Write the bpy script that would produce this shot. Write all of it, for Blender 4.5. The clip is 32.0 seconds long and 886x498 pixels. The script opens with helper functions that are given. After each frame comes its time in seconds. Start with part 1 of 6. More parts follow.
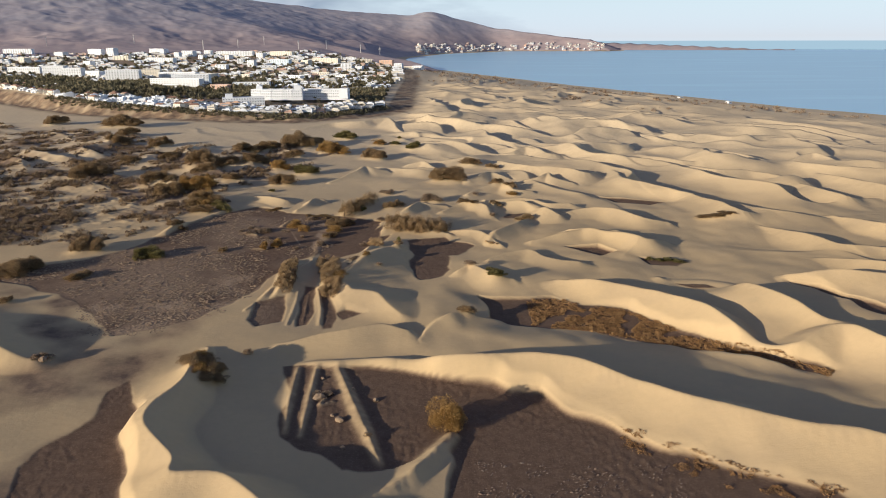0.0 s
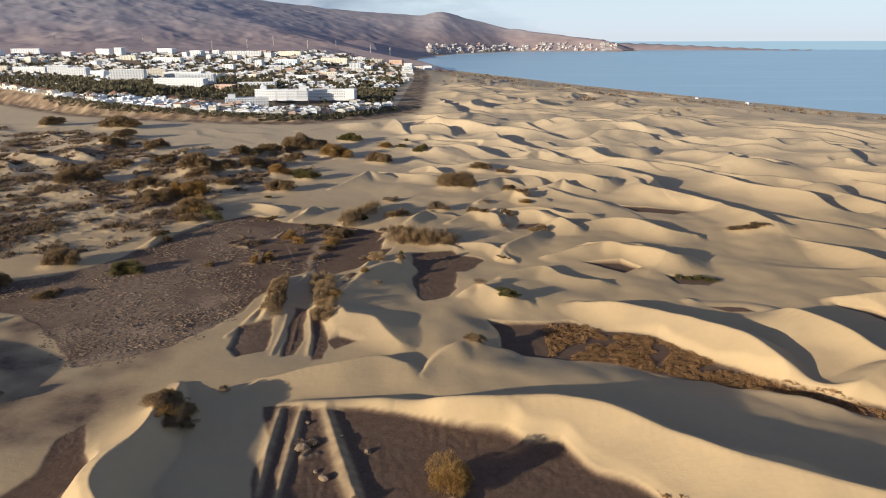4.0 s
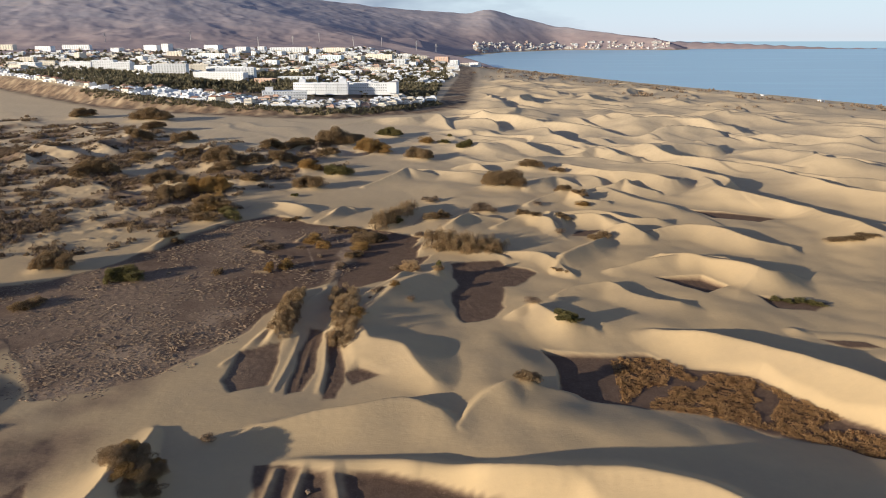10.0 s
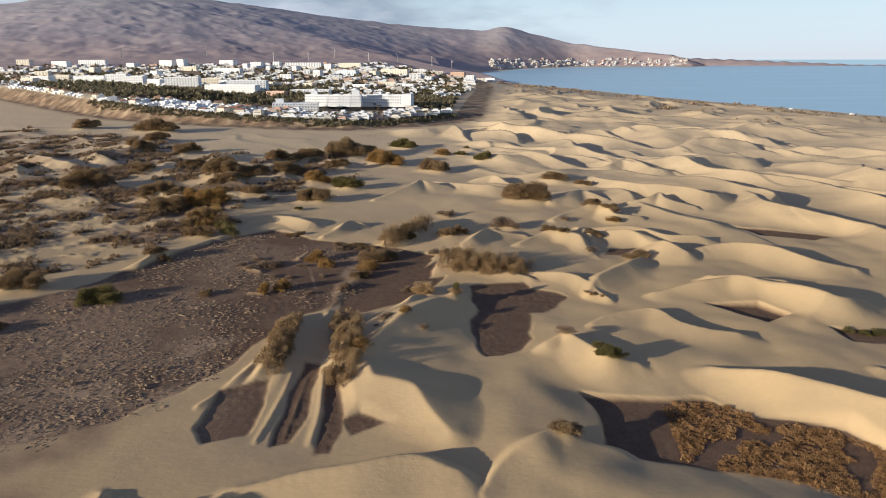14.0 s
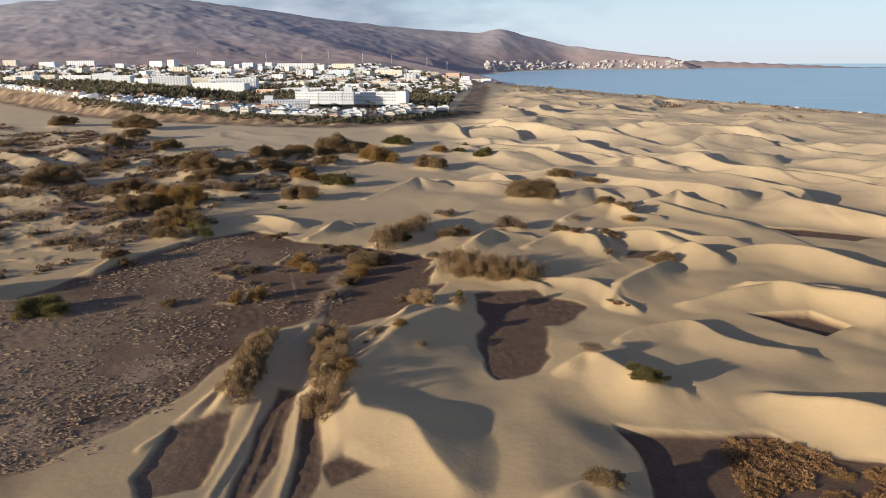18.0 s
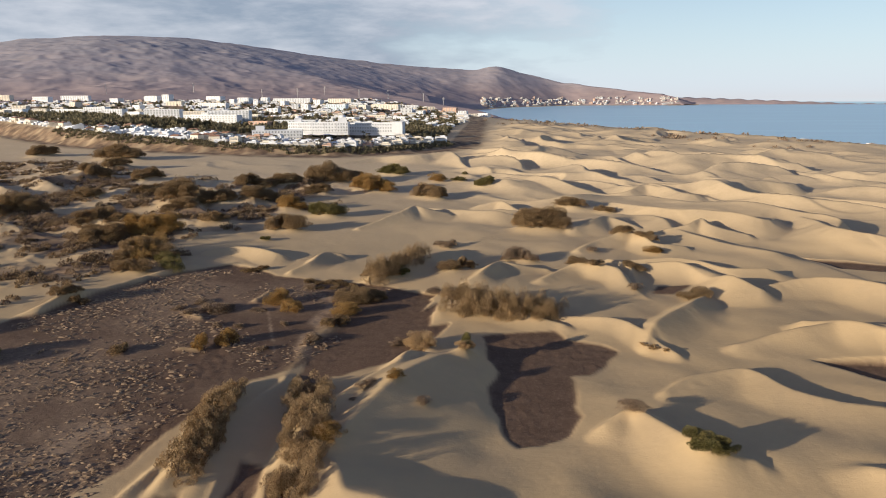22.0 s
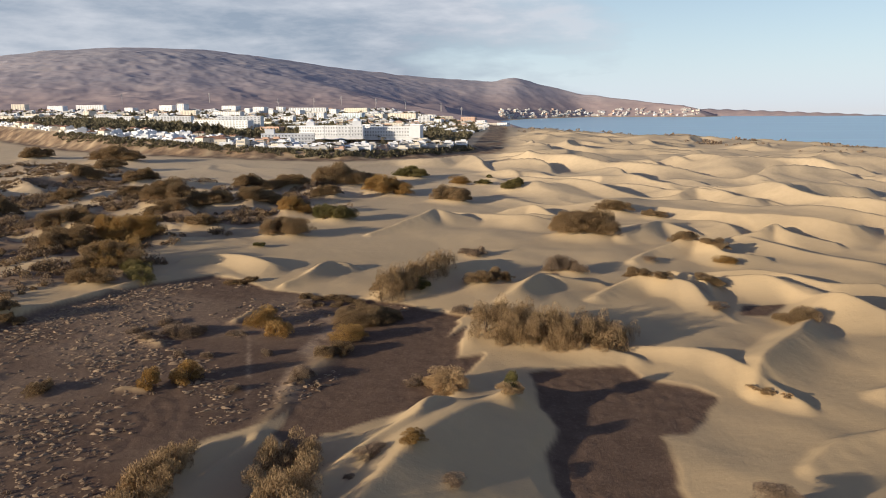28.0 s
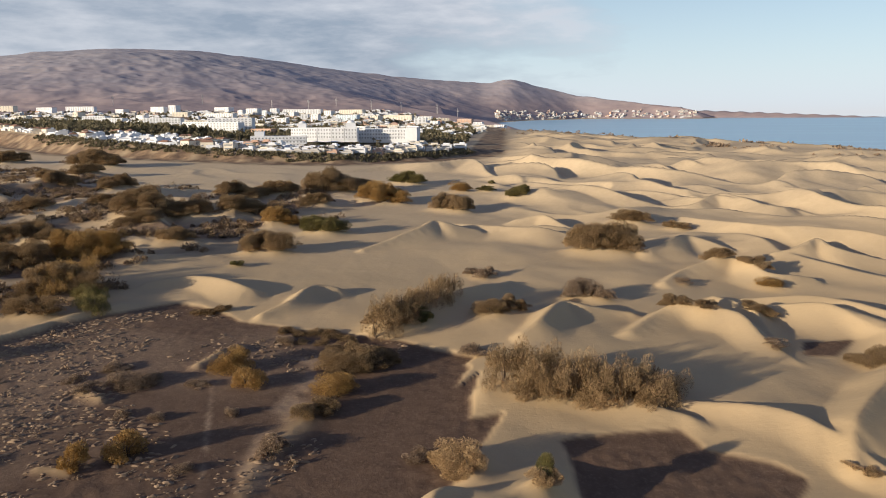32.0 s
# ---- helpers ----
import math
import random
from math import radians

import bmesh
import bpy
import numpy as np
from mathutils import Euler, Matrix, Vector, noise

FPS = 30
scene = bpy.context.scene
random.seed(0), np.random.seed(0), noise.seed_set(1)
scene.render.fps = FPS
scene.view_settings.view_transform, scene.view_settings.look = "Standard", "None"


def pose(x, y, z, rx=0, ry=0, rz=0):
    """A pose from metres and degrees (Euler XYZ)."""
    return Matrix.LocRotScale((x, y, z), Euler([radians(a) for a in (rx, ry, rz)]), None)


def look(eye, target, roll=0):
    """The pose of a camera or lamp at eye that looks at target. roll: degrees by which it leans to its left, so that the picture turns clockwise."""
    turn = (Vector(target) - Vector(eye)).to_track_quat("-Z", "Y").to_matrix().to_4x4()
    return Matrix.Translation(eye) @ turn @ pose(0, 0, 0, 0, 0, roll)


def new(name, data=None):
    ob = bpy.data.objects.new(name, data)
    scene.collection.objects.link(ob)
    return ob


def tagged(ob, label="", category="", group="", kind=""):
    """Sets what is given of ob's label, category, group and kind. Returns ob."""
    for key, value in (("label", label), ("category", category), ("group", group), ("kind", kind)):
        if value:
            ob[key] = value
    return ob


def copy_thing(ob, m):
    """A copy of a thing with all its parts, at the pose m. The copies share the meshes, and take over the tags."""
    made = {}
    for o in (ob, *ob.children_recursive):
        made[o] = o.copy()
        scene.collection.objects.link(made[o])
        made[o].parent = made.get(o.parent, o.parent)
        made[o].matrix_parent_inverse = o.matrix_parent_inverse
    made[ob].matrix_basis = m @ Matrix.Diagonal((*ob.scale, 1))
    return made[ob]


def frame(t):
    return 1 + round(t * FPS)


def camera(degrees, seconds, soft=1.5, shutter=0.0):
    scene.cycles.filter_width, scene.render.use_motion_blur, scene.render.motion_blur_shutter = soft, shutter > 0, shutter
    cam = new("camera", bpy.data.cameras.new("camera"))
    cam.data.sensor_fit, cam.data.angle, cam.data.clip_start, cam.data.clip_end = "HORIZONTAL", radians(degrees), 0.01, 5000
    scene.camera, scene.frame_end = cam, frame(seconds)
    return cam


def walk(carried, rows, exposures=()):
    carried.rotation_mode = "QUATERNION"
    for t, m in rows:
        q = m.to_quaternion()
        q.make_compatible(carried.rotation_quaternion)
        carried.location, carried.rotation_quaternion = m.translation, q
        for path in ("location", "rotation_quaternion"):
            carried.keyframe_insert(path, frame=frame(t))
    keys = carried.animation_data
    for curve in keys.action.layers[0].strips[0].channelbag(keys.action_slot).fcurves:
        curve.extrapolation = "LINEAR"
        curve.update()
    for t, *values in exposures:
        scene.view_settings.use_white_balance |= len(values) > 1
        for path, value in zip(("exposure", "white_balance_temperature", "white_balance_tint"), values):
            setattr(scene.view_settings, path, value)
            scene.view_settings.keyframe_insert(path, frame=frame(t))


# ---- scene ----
cam = camera(64.24, 32.0, soft=1.0)
# seconds, place, turn to the left and tilt down in degrees
ROWS = [
    (0, -0.00, 0.00, 104.99, 0.00, 16.71),
    (0.5, 0.34, 4.11, 104.88, 0.28, 16.72),
    (1, 0.64, 8.21, 104.70, 0.86, 16.71),
    (1.5, 0.91, 12.31, 104.46, 1.20, 16.69),
    (2, 1.15, 16.41, 104.16, 1.16, 16.68),
    (2.5, 1.34, 20.52, 103.81, 1.11, 16.68),
    (3, 1.51, 24.62, 103.39, 1.06, 16.67),
    (3.5, 1.63, 28.71, 102.92, 0.98, 16.67),
    (5.5, 1.78, 45.10, 100.43, 0.67, 16.64),
    (6, 1.73, 49.19, 99.66, 1.06, 16.65),
    (6.5, 1.65, 53.28, 98.81, 2.22, 16.65),
    (7, 1.52, 57.36, 97.88, 3.33, 16.64),
    (7.5, 1.37, 61.44, 96.89, 3.35, 16.66),
    (8, 1.17, 65.53, 95.87, 3.34, 16.64),
    (8.5, 0.94, 69.62, 94.83, 3.36, 16.66),
    (9, 0.68, 73.73, 93.80, 3.44, 16.67),
    (9.5, 0.37, 77.87, 92.76, 3.78, 16.65),
    (10, 0.01, 82.02, 91.71, 4.53, 16.65),
    (10.5, -0.39, 86.19, 90.64, 4.97, 16.66),
    (11, -0.82, 90.37, 89.56, 5.41, 16.66),
    (11.5, -1.28, 94.55, 88.46, 5.80, 16.64),
    (12, -1.76, 98.73, 87.36, 5.93, 16.64),
    (12.5, -2.25, 102.89, 86.25, 5.88, 16.64),
    (13, -2.75, 107.03, 85.13, 5.81, 15.86),
    (13.5, -3.27, 111.16, 84.01, 5.79, 15.28),
    (14, -3.83, 115.29, 82.86, 5.74, 15.27),
    (14.5, -4.41, 119.40, 81.70, 5.67, 15.25),
    (16.5, -6.94, 135.79, 76.97, 5.46, 15.11),
    (17, -7.59, 139.87, 75.79, 5.42, 15.09),
    (17.5, -8.24, 143.94, 74.61, 5.37, 15.05),
    (18, -8.89, 147.99, 73.44, 5.32, 14.97),
    (18.5, -9.53, 152.04, 72.29, 5.25, 14.87),
    (19, -10.16, 156.08, 71.15, 5.17, 14.78),
    (19.5, -10.77, 160.10, 70.01, 5.14, 14.64),
    (20, -11.38, 164.12, 68.88, 5.09, 14.24),
    (20.5, -11.99, 168.13, 67.75, 5.01, 13.69),
    (21, -12.61, 172.13, 66.63, 4.97, 13.15),
    (21.5, -13.22, 176.12, 65.52, 4.99, 12.60),
    (22, -13.83, 180.10, 64.42, 4.98, 12.05),
    (22.5, -14.45, 184.06, 63.35, 4.97, 11.49),
    (23, -15.08, 188.02, 62.31, 4.96, 11.00),
    (23.5, -15.71, 191.96, 61.25, 4.89, 10.95),
    (24, -16.33, 195.89, 60.16, 5.20, 10.94),
    (24.5, -16.96, 199.80, 59.06, 5.66, 10.93),
    (25, -17.60, 203.71, 57.96, 6.04, 10.92),
    (25.5, -18.23, 207.60, 56.90, 6.29, 10.96),
    (27.5, -20.84, 223.08, 53.51, 6.41, 11.03),
    (28, -21.51, 226.92, 52.99, 6.33, 11.00),
    (28.5, -22.19, 230.76, 52.61, 6.33, 10.99),
    (29, -22.87, 234.58, 52.33, 6.26, 10.95),
    (29.5, -23.56, 238.40, 52.15, 6.19, 10.91),
    (30, -24.26, 242.20, 52.07, 6.19, 10.88),
    (30.5, -24.96, 246.00, 52.09, 6.11, 10.85),
    (31, -25.67, 249.79, 52.21, 6.05, 10.86),
    (31.5, -26.39, 253.56, 52.43, 6.04, 10.86),
    (32, -27.11, 257.33, 52.75, 5.97, 10.86),
]


def view(x, y, z, yaw, tilt):
    a, b = radians(yaw), radians(tilt)
    way = Vector((-math.sin(a) * math.cos(b), math.cos(a) * math.cos(b), -math.sin(b)))
    return look((x, y, z), Vector((x, y, z)) + way, -0.25)


walk(cam, [(t, view(*r)) for t, *r in ROWS], exposures=[(0, 0.40, 6500, 10), (16, 0.40, 6500, 10), (23, 0.36, 6800, 12), (32, 0.36, 6850, 12)])


# ---- light: a low evening sun behind the camera's left shoulder, hazy sky with a cloud bank over the hills ----
SUN_AZ = 215.5                # degrees from +x, counter-clockwise, where the sun stands
SUN_EL = 11.2
sun_way = Vector((math.cos(radians(SUN_AZ)) * math.cos(radians(SUN_EL)),
                  math.sin(radians(SUN_AZ)) * math.cos(radians(SUN_EL)), math.sin(radians(SUN_EL))))
sun = new("sun", bpy.data.lights.new("sun", "SUN"))
sun.data.energy, sun.data.angle, sun.data.color = 4.35, radians(0.8), (1.0, 0.88, 0.695)
sun.matrix_world = look(sun_way * 100, (0, 0, 0))

world = bpy.data.worlds.new("evening_sky")
scene.world = world
world.use_nodes = True
wt = world.node_tree
wt.nodes.clear()


def wnode(kind, **values):
    n = wt.nodes.new(kind)
    for k, v in values.items():
        n.inputs[k].default_value = v
    return n


def wmath(op, a, b=None, clamp=False):
    n = wt.nodes.new("ShaderNodeMath")
    n.operation, n.use_clamp = op, clamp
    for i, v in enumerate((a, b)):
        if isinstance(v, (int, float)):
            n.inputs[i].default_value = v
        elif v is not None:
            wt.links.new(v, n.inputs[i])
    return n.outputs[0]


def wmix(fac, a, b):
    n = wt.nodes.new("ShaderNodeMix")
    n.data_type = "RGBA"
    for i, v in ((0, fac), (6, a), (7, b)):
        if isinstance(v, (int, float, tuple)):
            n.inputs[i].default_value = v
        else:
            wt.links.new(v, n.inputs[i])
    return n.outputs[2]


sky = wt.nodes.new("ShaderNodeTexSky")
sky.sky_type, sky.sun_disc = "NISHITA", False
sky.sun_elevation, sky.sun_rotation = radians(SUN_EL), radians(90 - SUN_AZ)
sky.air_density, sky.dust_density, sky.ozone_density = 1.0, 0.7, 3.2
tc = wt.nodes.new("ShaderNodeTexCoord")
sep = wt.nodes.new("ShaderNodeSeparateXYZ")
wt.links.new(tc.outputs["Generated"], sep.inputs[0])
up = sep.outputs["Z"]
# clouds: stretched sheets, seen edge-on near the horizon
squash = wt.nodes.new("ShaderNodeMapping")
squash.inputs["Scale"].default_value = (1.5, 1.5, 6.0)
wt.links.new(tc.outputs["Generated"], squash.inputs[0])
n1 = wnode("ShaderNodeTexNoise", Scale=2.0, Detail=5.0, Roughness=0.5)
wt.links.new(squash.outputs[0], n1.inputs["Vector"])
n2 = wnode("ShaderNodeTexNoise", Scale=9.0, Detail=5.0, Roughness=0.6)
wt.links.new(squash.outputs[0], n2.inputs["Vector"])
leftness = wmath("MULTIPLY_ADD", sep.outputs["X"], -1.5)
wt.nodes[-1].inputs[2].default_value = 0.08
bank = wmath("ADD", wmath("MULTIPLY", n1.outputs[0], 1.4), leftness)
bank = wmath("ADD", bank, wmath("MULTIPLY", n2.outputs[0], 0.35))
cover = wmath("MULTIPLY", wmath("SUBTRACT", bank, 0.80), 2.6, True)
low = wmath("MULTIPLY", wmath("SUBTRACT", 0.34, up), 6.0, True)
cover = wmath("MULTIPLY", cover, low, True)
haze_band = wmath("POWER", wmath("SUBTRACT", 1.0, wmath("ABSOLUTE", up), True), 5.0)
SKY_GAIN = 0.105
gain = wt.nodes.new("ShaderNodeVectorMath")
gain.operation = "SCALE"
gain.inputs["Scale"].default_value = SKY_GAIN
wt.links.new(sky.outputs[0], gain.inputs[0])
hazed = wmix(wmath("MULTIPLY", haze_band, 0.9), gain.outputs[0], (0.57, 0.70, 0.825, 1))
veil = wmath("POWER", wmath("SUBTRACT", 1.0, wmath("ABSOLUTE", up), True), 45.0)
hazed = wmix(wmath("MULTIPLY", veil, 0.8), hazed, (0.53, 0.56, 0.60, 1))
tone = wmath("ADD", wmath("MULTIPLY", wmath("SUBTRACT", up, 0.075), 5.0), wmath("MULTIPLY", wmath("SUBTRACT", n1.outputs[0], 0.46), 3.4))
tone = wmath("ADD", tone, wmath("MULTIPLY", wmath("SUBTRACT", n2.outputs[0], 0.45), 1.6), True)
shade = wmix(tone, (0.215, 0.275, 0.37, 1), (0.49, 0.53, 0.605, 1))
clouded = wmix(wmath("MULTIPLY", cover, 0.85), hazed, shade)
# unseen dark blue overhead, added to lower and cool the sky's fill
overhead = wmath("MULTIPLY", wmath("SUBTRACT", up, 0.28), 2.6, True)
clouded = wmix(wmath("MULTIPLY", overhead, 0.8), clouded, (0.063, 0.073, 0.160, 1))
# below the sea's edge the far water goes on
under = wmath("MULTIPLY", wmath("ADD", up, 0.0052), -900.0, True)
final = wmix(under, clouded, (0.30, 0.435, 0.535, 1))
bg = wt.nodes.new("ShaderNodeBackground")
wt.links.new(final, bg.inputs[0])
bg.inputs[1].default_value = 1.0
wo = wt.nodes.new("ShaderNodeOutputWorld")
wt.links.new(bg.outputs[0], wo.inputs[0])


# ---- materials ----
class Mat:
    """A small builder for node materials."""

    def __init__(self, name, rough=0.9, metal=0.0):
        self.m = bpy.data.materials.new(name)
        self.m.use_nodes = True
        self.t = self.m.node_tree
        self.b = self.t.nodes["Principled BSDF"]
        self.b.inputs["Roughness"].default_value = rough
        self.b.inputs["Metallic"].default_value = metal
        self.co = self.t.nodes.new("ShaderNodeTexCoord")

    def put(self, value, socket):
        if isinstance(value, (int, float, tuple)):
            socket.default_value = value
        else:
            self.t.links.new(value, socket)

    def noise(self, scale, detail=4.0, rough=0.55, stretch=None, space="Object"):
        n = self.t.nodes.new("ShaderNodeTexNoise")
        n.inputs["Scale"].default_value = scale
        n.inputs["Detail"].default_value = detail
        n.inputs["Roughness"].default_value = rough
        src = self.co.outputs[space]
        if stretch:
            mp = self.t.nodes.new("ShaderNodeMapping")
            mp.inputs["Scale"].default_value = stretch[:3]
            if len(stretch) > 3:
                mp.inputs["Rotation"].default_value = (0, 0, radians(stretch[3]))
            self.t.links.new(src, mp.inputs[0])
            src = mp.outputs[0]
        self.t.links.new(src, n.inputs["Vector"])
        return n.outputs[0]

    def attr(self, name):
        n = self.t.nodes.new("ShaderNodeAttribute")
        n.attribute_name = name
        return n.outputs["Fac"]

    def island(self):
        return self.t.nodes.new("ShaderNodeNewGeometry").outputs["Random Per Island"]

    def random(self):
        return self.t.nodes.new("ShaderNodeObjectInfo").outputs["Random"]

    def step(self, v, lo, hi, a=0.0, b=1.0):
        n = self.t.nodes.new("ShaderNodeMapRange")
        self.put(v, n.inputs[0])
        for i, q in enumerate((lo, hi, a, b)):
            n.inputs[i + 1].default_value = q
        return n.outputs[0]

    def math(self, op, a, b=0.0):
        n = self.t.nodes.new("ShaderNodeMath")
        n.operation = op
        self.put(a, n.inputs[0])
        self.put(b, n.inputs[1])
        return n.outputs[0]

    def mix(self, f, a, b):
        n = self.t.nodes.new("ShaderNodeMix")
        n.data_type = "RGBA"
        self.put(f, n.inputs[0])
        self.put(a if not isinstance(a, tuple) else (*a, 1), n.inputs[6])
        self.put(b if not isinstance(b, tuple) else (*b, 1), n.inputs[7])
        return n.outputs[2]

    def color(self, c):
        self.put(c if not isinstance(c, tuple) else (*c, 1), self.b.inputs["Base Color"])
        return self

    def bump(self, h, dist, strength=1.0):
        n = self.t.nodes.new("ShaderNodeBump")
        n.inputs["Distance"].default_value = dist
        n.inputs["Strength"].default_value = strength
        self.t.links.new(h, n.inputs["Height"])
        self.t.links.new(n.outputs[0], self.b.inputs["Normal"])
        return self


def ground_material():
    k = Mat("dune_sand_and_gravel", 0.95)
    k.b.inputs["Specular IOR Level"].default_value = 0.15
    big, mid = k.noise(0.02, 4), k.noise(0.35, 5)
    grain = k.noise(5.0, 4, 0.7)
    ripple = k.noise(0.9, 3, 0.5, (0.35, 2.2, 1.0, 35))
    sand = k.mix(k.step(big, 0.3, 0.7), (0.560, 0.407, 0.226), (0.620, 0.452, 0.254))
    sand = k.mix(k.step(mid, 0.25, 0.8, 0.0, 0.42), sand, (0.49, 0.362, 0.214))
    sand = k.mix(k.step(k.noise(0.045, 5, 0.6), 0.48, 0.7, 0.0, 0.42), sand, (0.45, 0.338, 0.216))
    sand = k.mix(k.step(grain, 0.3, 0.8, 0.0, 0.25), sand, (0.39, 0.30, 0.20))
    # paler with distance: lighter beach sand, and aerial haze put into the colour
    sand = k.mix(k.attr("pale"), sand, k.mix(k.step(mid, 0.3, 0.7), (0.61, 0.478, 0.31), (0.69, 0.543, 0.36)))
    stones = k.noise(1.4, 5, 0.75)
    gravel = k.mix(k.step(mid, 0.3, 0.75), (0.130, 0.083, 0.056), (0.185, 0.120, 0.081))
    gravel = k.mix(k.step(stones, 0.52, 0.72, 0, 0.75), gravel, (0.25, 0.17, 0.118))
    gravel = k.mix(k.math("MULTIPLY", k.attr("crust"), 1.0), gravel, (0.345, 0.245, 0.168))
    crust = k.math("MULTIPLY", k.attr("crust"), k.step(k.noise(0.9, 4, 0.7), 0.50, 0.60))
    gravel = k.mix(k.math("MULTIPLY", crust, 0.75), gravel, (0.45, 0.325, 0.20))
    soil = k.mix(k.step(k.noise(0.12, 5, 0.65), 0.35, 0.65), (0.135, 0.094, 0.071), (0.33, 0.228, 0.145))
    c = k.mix(k.attr("soil"), sand, soil)
    c = k.mix(k.attr("gravel"), c, gravel)
    k.color(c)
    h = k.math("ADD", k.math("MULTIPLY", ripple, 0.35), k.math("MULTIPLY", grain, 0.3))
    h = k.math("ADD", h, k.math("MULTIPLY", k.math("MULTIPLY", stones, k.attr("gravel")), 1.6))
    trodden = k.math("MULTIPLY", k.step(k.noise(1.5, 2, 0.5), 0.56, 0.66), k.step(k.noise(0.05, 4, 0.6), 0.5, 0.62))
    h = k.math("SUBTRACT", h, k.math("MULTIPLY", trodden, 0.25))
    h = k.math("ADD", h, k.math("MULTIPLY", k.noise(0.45, 3), 1.2))
    k.bump(h, 0.22, 0.30)
    return k.m


def plain(name, a, b, scale=0.5, rough=0.85, bump=0.0, metal=0.0):
    k = Mat(name, rough, metal)
    v = k.noise(scale, 5, 0.6)
    k.color(k.mix(k.step(v, 0.3, 0.7), a, b))
    if bump:
        k.bump(k.noise(scale * 6, 4), bump, 0.6)
    return k.m


def leaf_material(name, dark, light, dry):
    k = Mat(name, 0.8)
    k.b.inputs["Specular IOR Level"].default_value = 0.2
    v = k.island()
    c = k.mix(v, dark, light)
    c = k.mix(k.step(k.noise(0.35, 3), 0.42, 0.62), c, k.mix(v, light, dry))
    c = k.mix(k.math("MULTIPLY", k.random(), 0.3), c, dry)
    k.color(c)
    thin = k.t.nodes.new("ShaderNodeBsdfTranslucent")
    k.put(c, thin.inputs["Color"])
    both = k.t.nodes.new("ShaderNodeMixShader")
    both.inputs[0].default_value = 0.3
    k.t.links.new(k.b.outputs[0], both.inputs[1])
    k.t.links.new(thin.outputs[0], both.inputs[2])
    k.t.links.new(both.outputs[0], k.t.nodes["Material Output"].inputs[0])
    return k.m


GROUND = ground_material()
LEAF_TAM = leaf_material("tamarisk_foliage", (0.085, 0.058, 0.03), (0.37, 0.25, 0.132), (0.49, 0.348, 0.2))
LEAF_GREY = leaf_material("dry_grey_foliage", (0.115, 0.08, 0.053), (0.38, 0.274, 0.186), (0.48, 0.36, 0.25))
LEAF_SCRUB = leaf_material("scrub_foliage", (0.068, 0.047, 0.034), (0.24, 0.168, 0.112), (0.33, 0.24, 0.16))
LEAF_HEATH = leaf_material("heath_foliage", (0.075, 0.052, 0.032), (0.29, 0.198, 0.112), (0.37, 0.268, 0.165))
LEAF_MAT = leaf_material("low_mat_foliage", (0.115, 0.064, 0.031), (0.38, 0.215, 0.09), (0.48, 0.30, 0.145))
LEAF_GREEN = leaf_material("green_foliage", (0.075, 0.072, 0.026), (0.22, 0.195, 0.07), (0.33, 0.25, 0.11))
LEAF_STRAW = leaf_material("straw_blades", (0.24, 0.155, 0.075), (0.56, 0.39, 0.21), (0.62, 0.46, 0.28))
LEAF_GOLD = leaf_material("golden_foliage", (0.15, 0.088, 0.03), (0.46, 0.275, 0.092), (0.54, 0.355, 0.15))
LEAF_TOWN = leaf_material("palm_foliage", (0.085, 0.078, 0.048), (0.21, 0.185, 0.11), (0.28, 0.235, 0.15))
BARK = plain("weathered_bark", (0.10, 0.07, 0.05), (0.19, 0.14, 0.10), 2.0, 0.95, 0.05)
WHITE = plain("white_plaster", (0.71, 0.73, 0.76), (0.80, 0.82, 0.85), 0.15, 0.8)
CREAM = plain("cream_plaster", (0.70, 0.64, 0.54), (0.77, 0.71, 0.61), 0.15, 0.8)
PINK = plain("terracotta_plaster", (0.55, 0.36, 0.27), (0.62, 0.42, 0.32), 0.15, 0.8)
PALE_BLUE = plain("pale_blue_plaster", (0.55, 0.66, 0.74), (0.62, 0.72, 0.80), 0.15, 0.8)
TILE = plain("clay_roof", (0.33, 0.18, 0.12), (0.42, 0.25, 0.17), 0.4, 0.85)
GREY = plain("flat_roof_screed", (0.45, 0.43, 0.41), (0.58, 0.56, 0.53), 0.2, 0.9)
GLASS = plain("shaded_glazing", (0.24, 0.26, 0.28), (0.32, 0.34, 0.36), 0.3, 0.25)
CLOD = plain("crusted_sand", (0.205, 0.142, 0.096), (0.335, 0.238, 0.154), 0.5, 0.95, 0.05)
GRAVEL_CLOD = plain("gravel_clod", (0.15, 0.105, 0.082), (0.25, 0.18, 0.135), 0.8, 0.95, 0.05)


def sea_material():
    k = Mat("bay_water", 0.2)
    k.b.inputs["IOR"].default_value = 1.4
    streak = k.noise(0.0035, 6, 0.6, (0.45, 2.6, 1, -28))
    # bright blue base: reflected sky is put into the water's colour
    c = k.mix(k.step(streak, 0.5, 0.68), (0.385, 0.64, 0.82), (0.50, 0.75, 0.90))
    k.color(c)
    k.put(k.step(streak, 0.5, 0.72, 0.30, 0.38), k.b.inputs["Roughness"])
    k.bump(k.noise(0.12, 5, 0.6, (1, 1.4, 1, -20)), 0.2, 0.15)
    return k.m


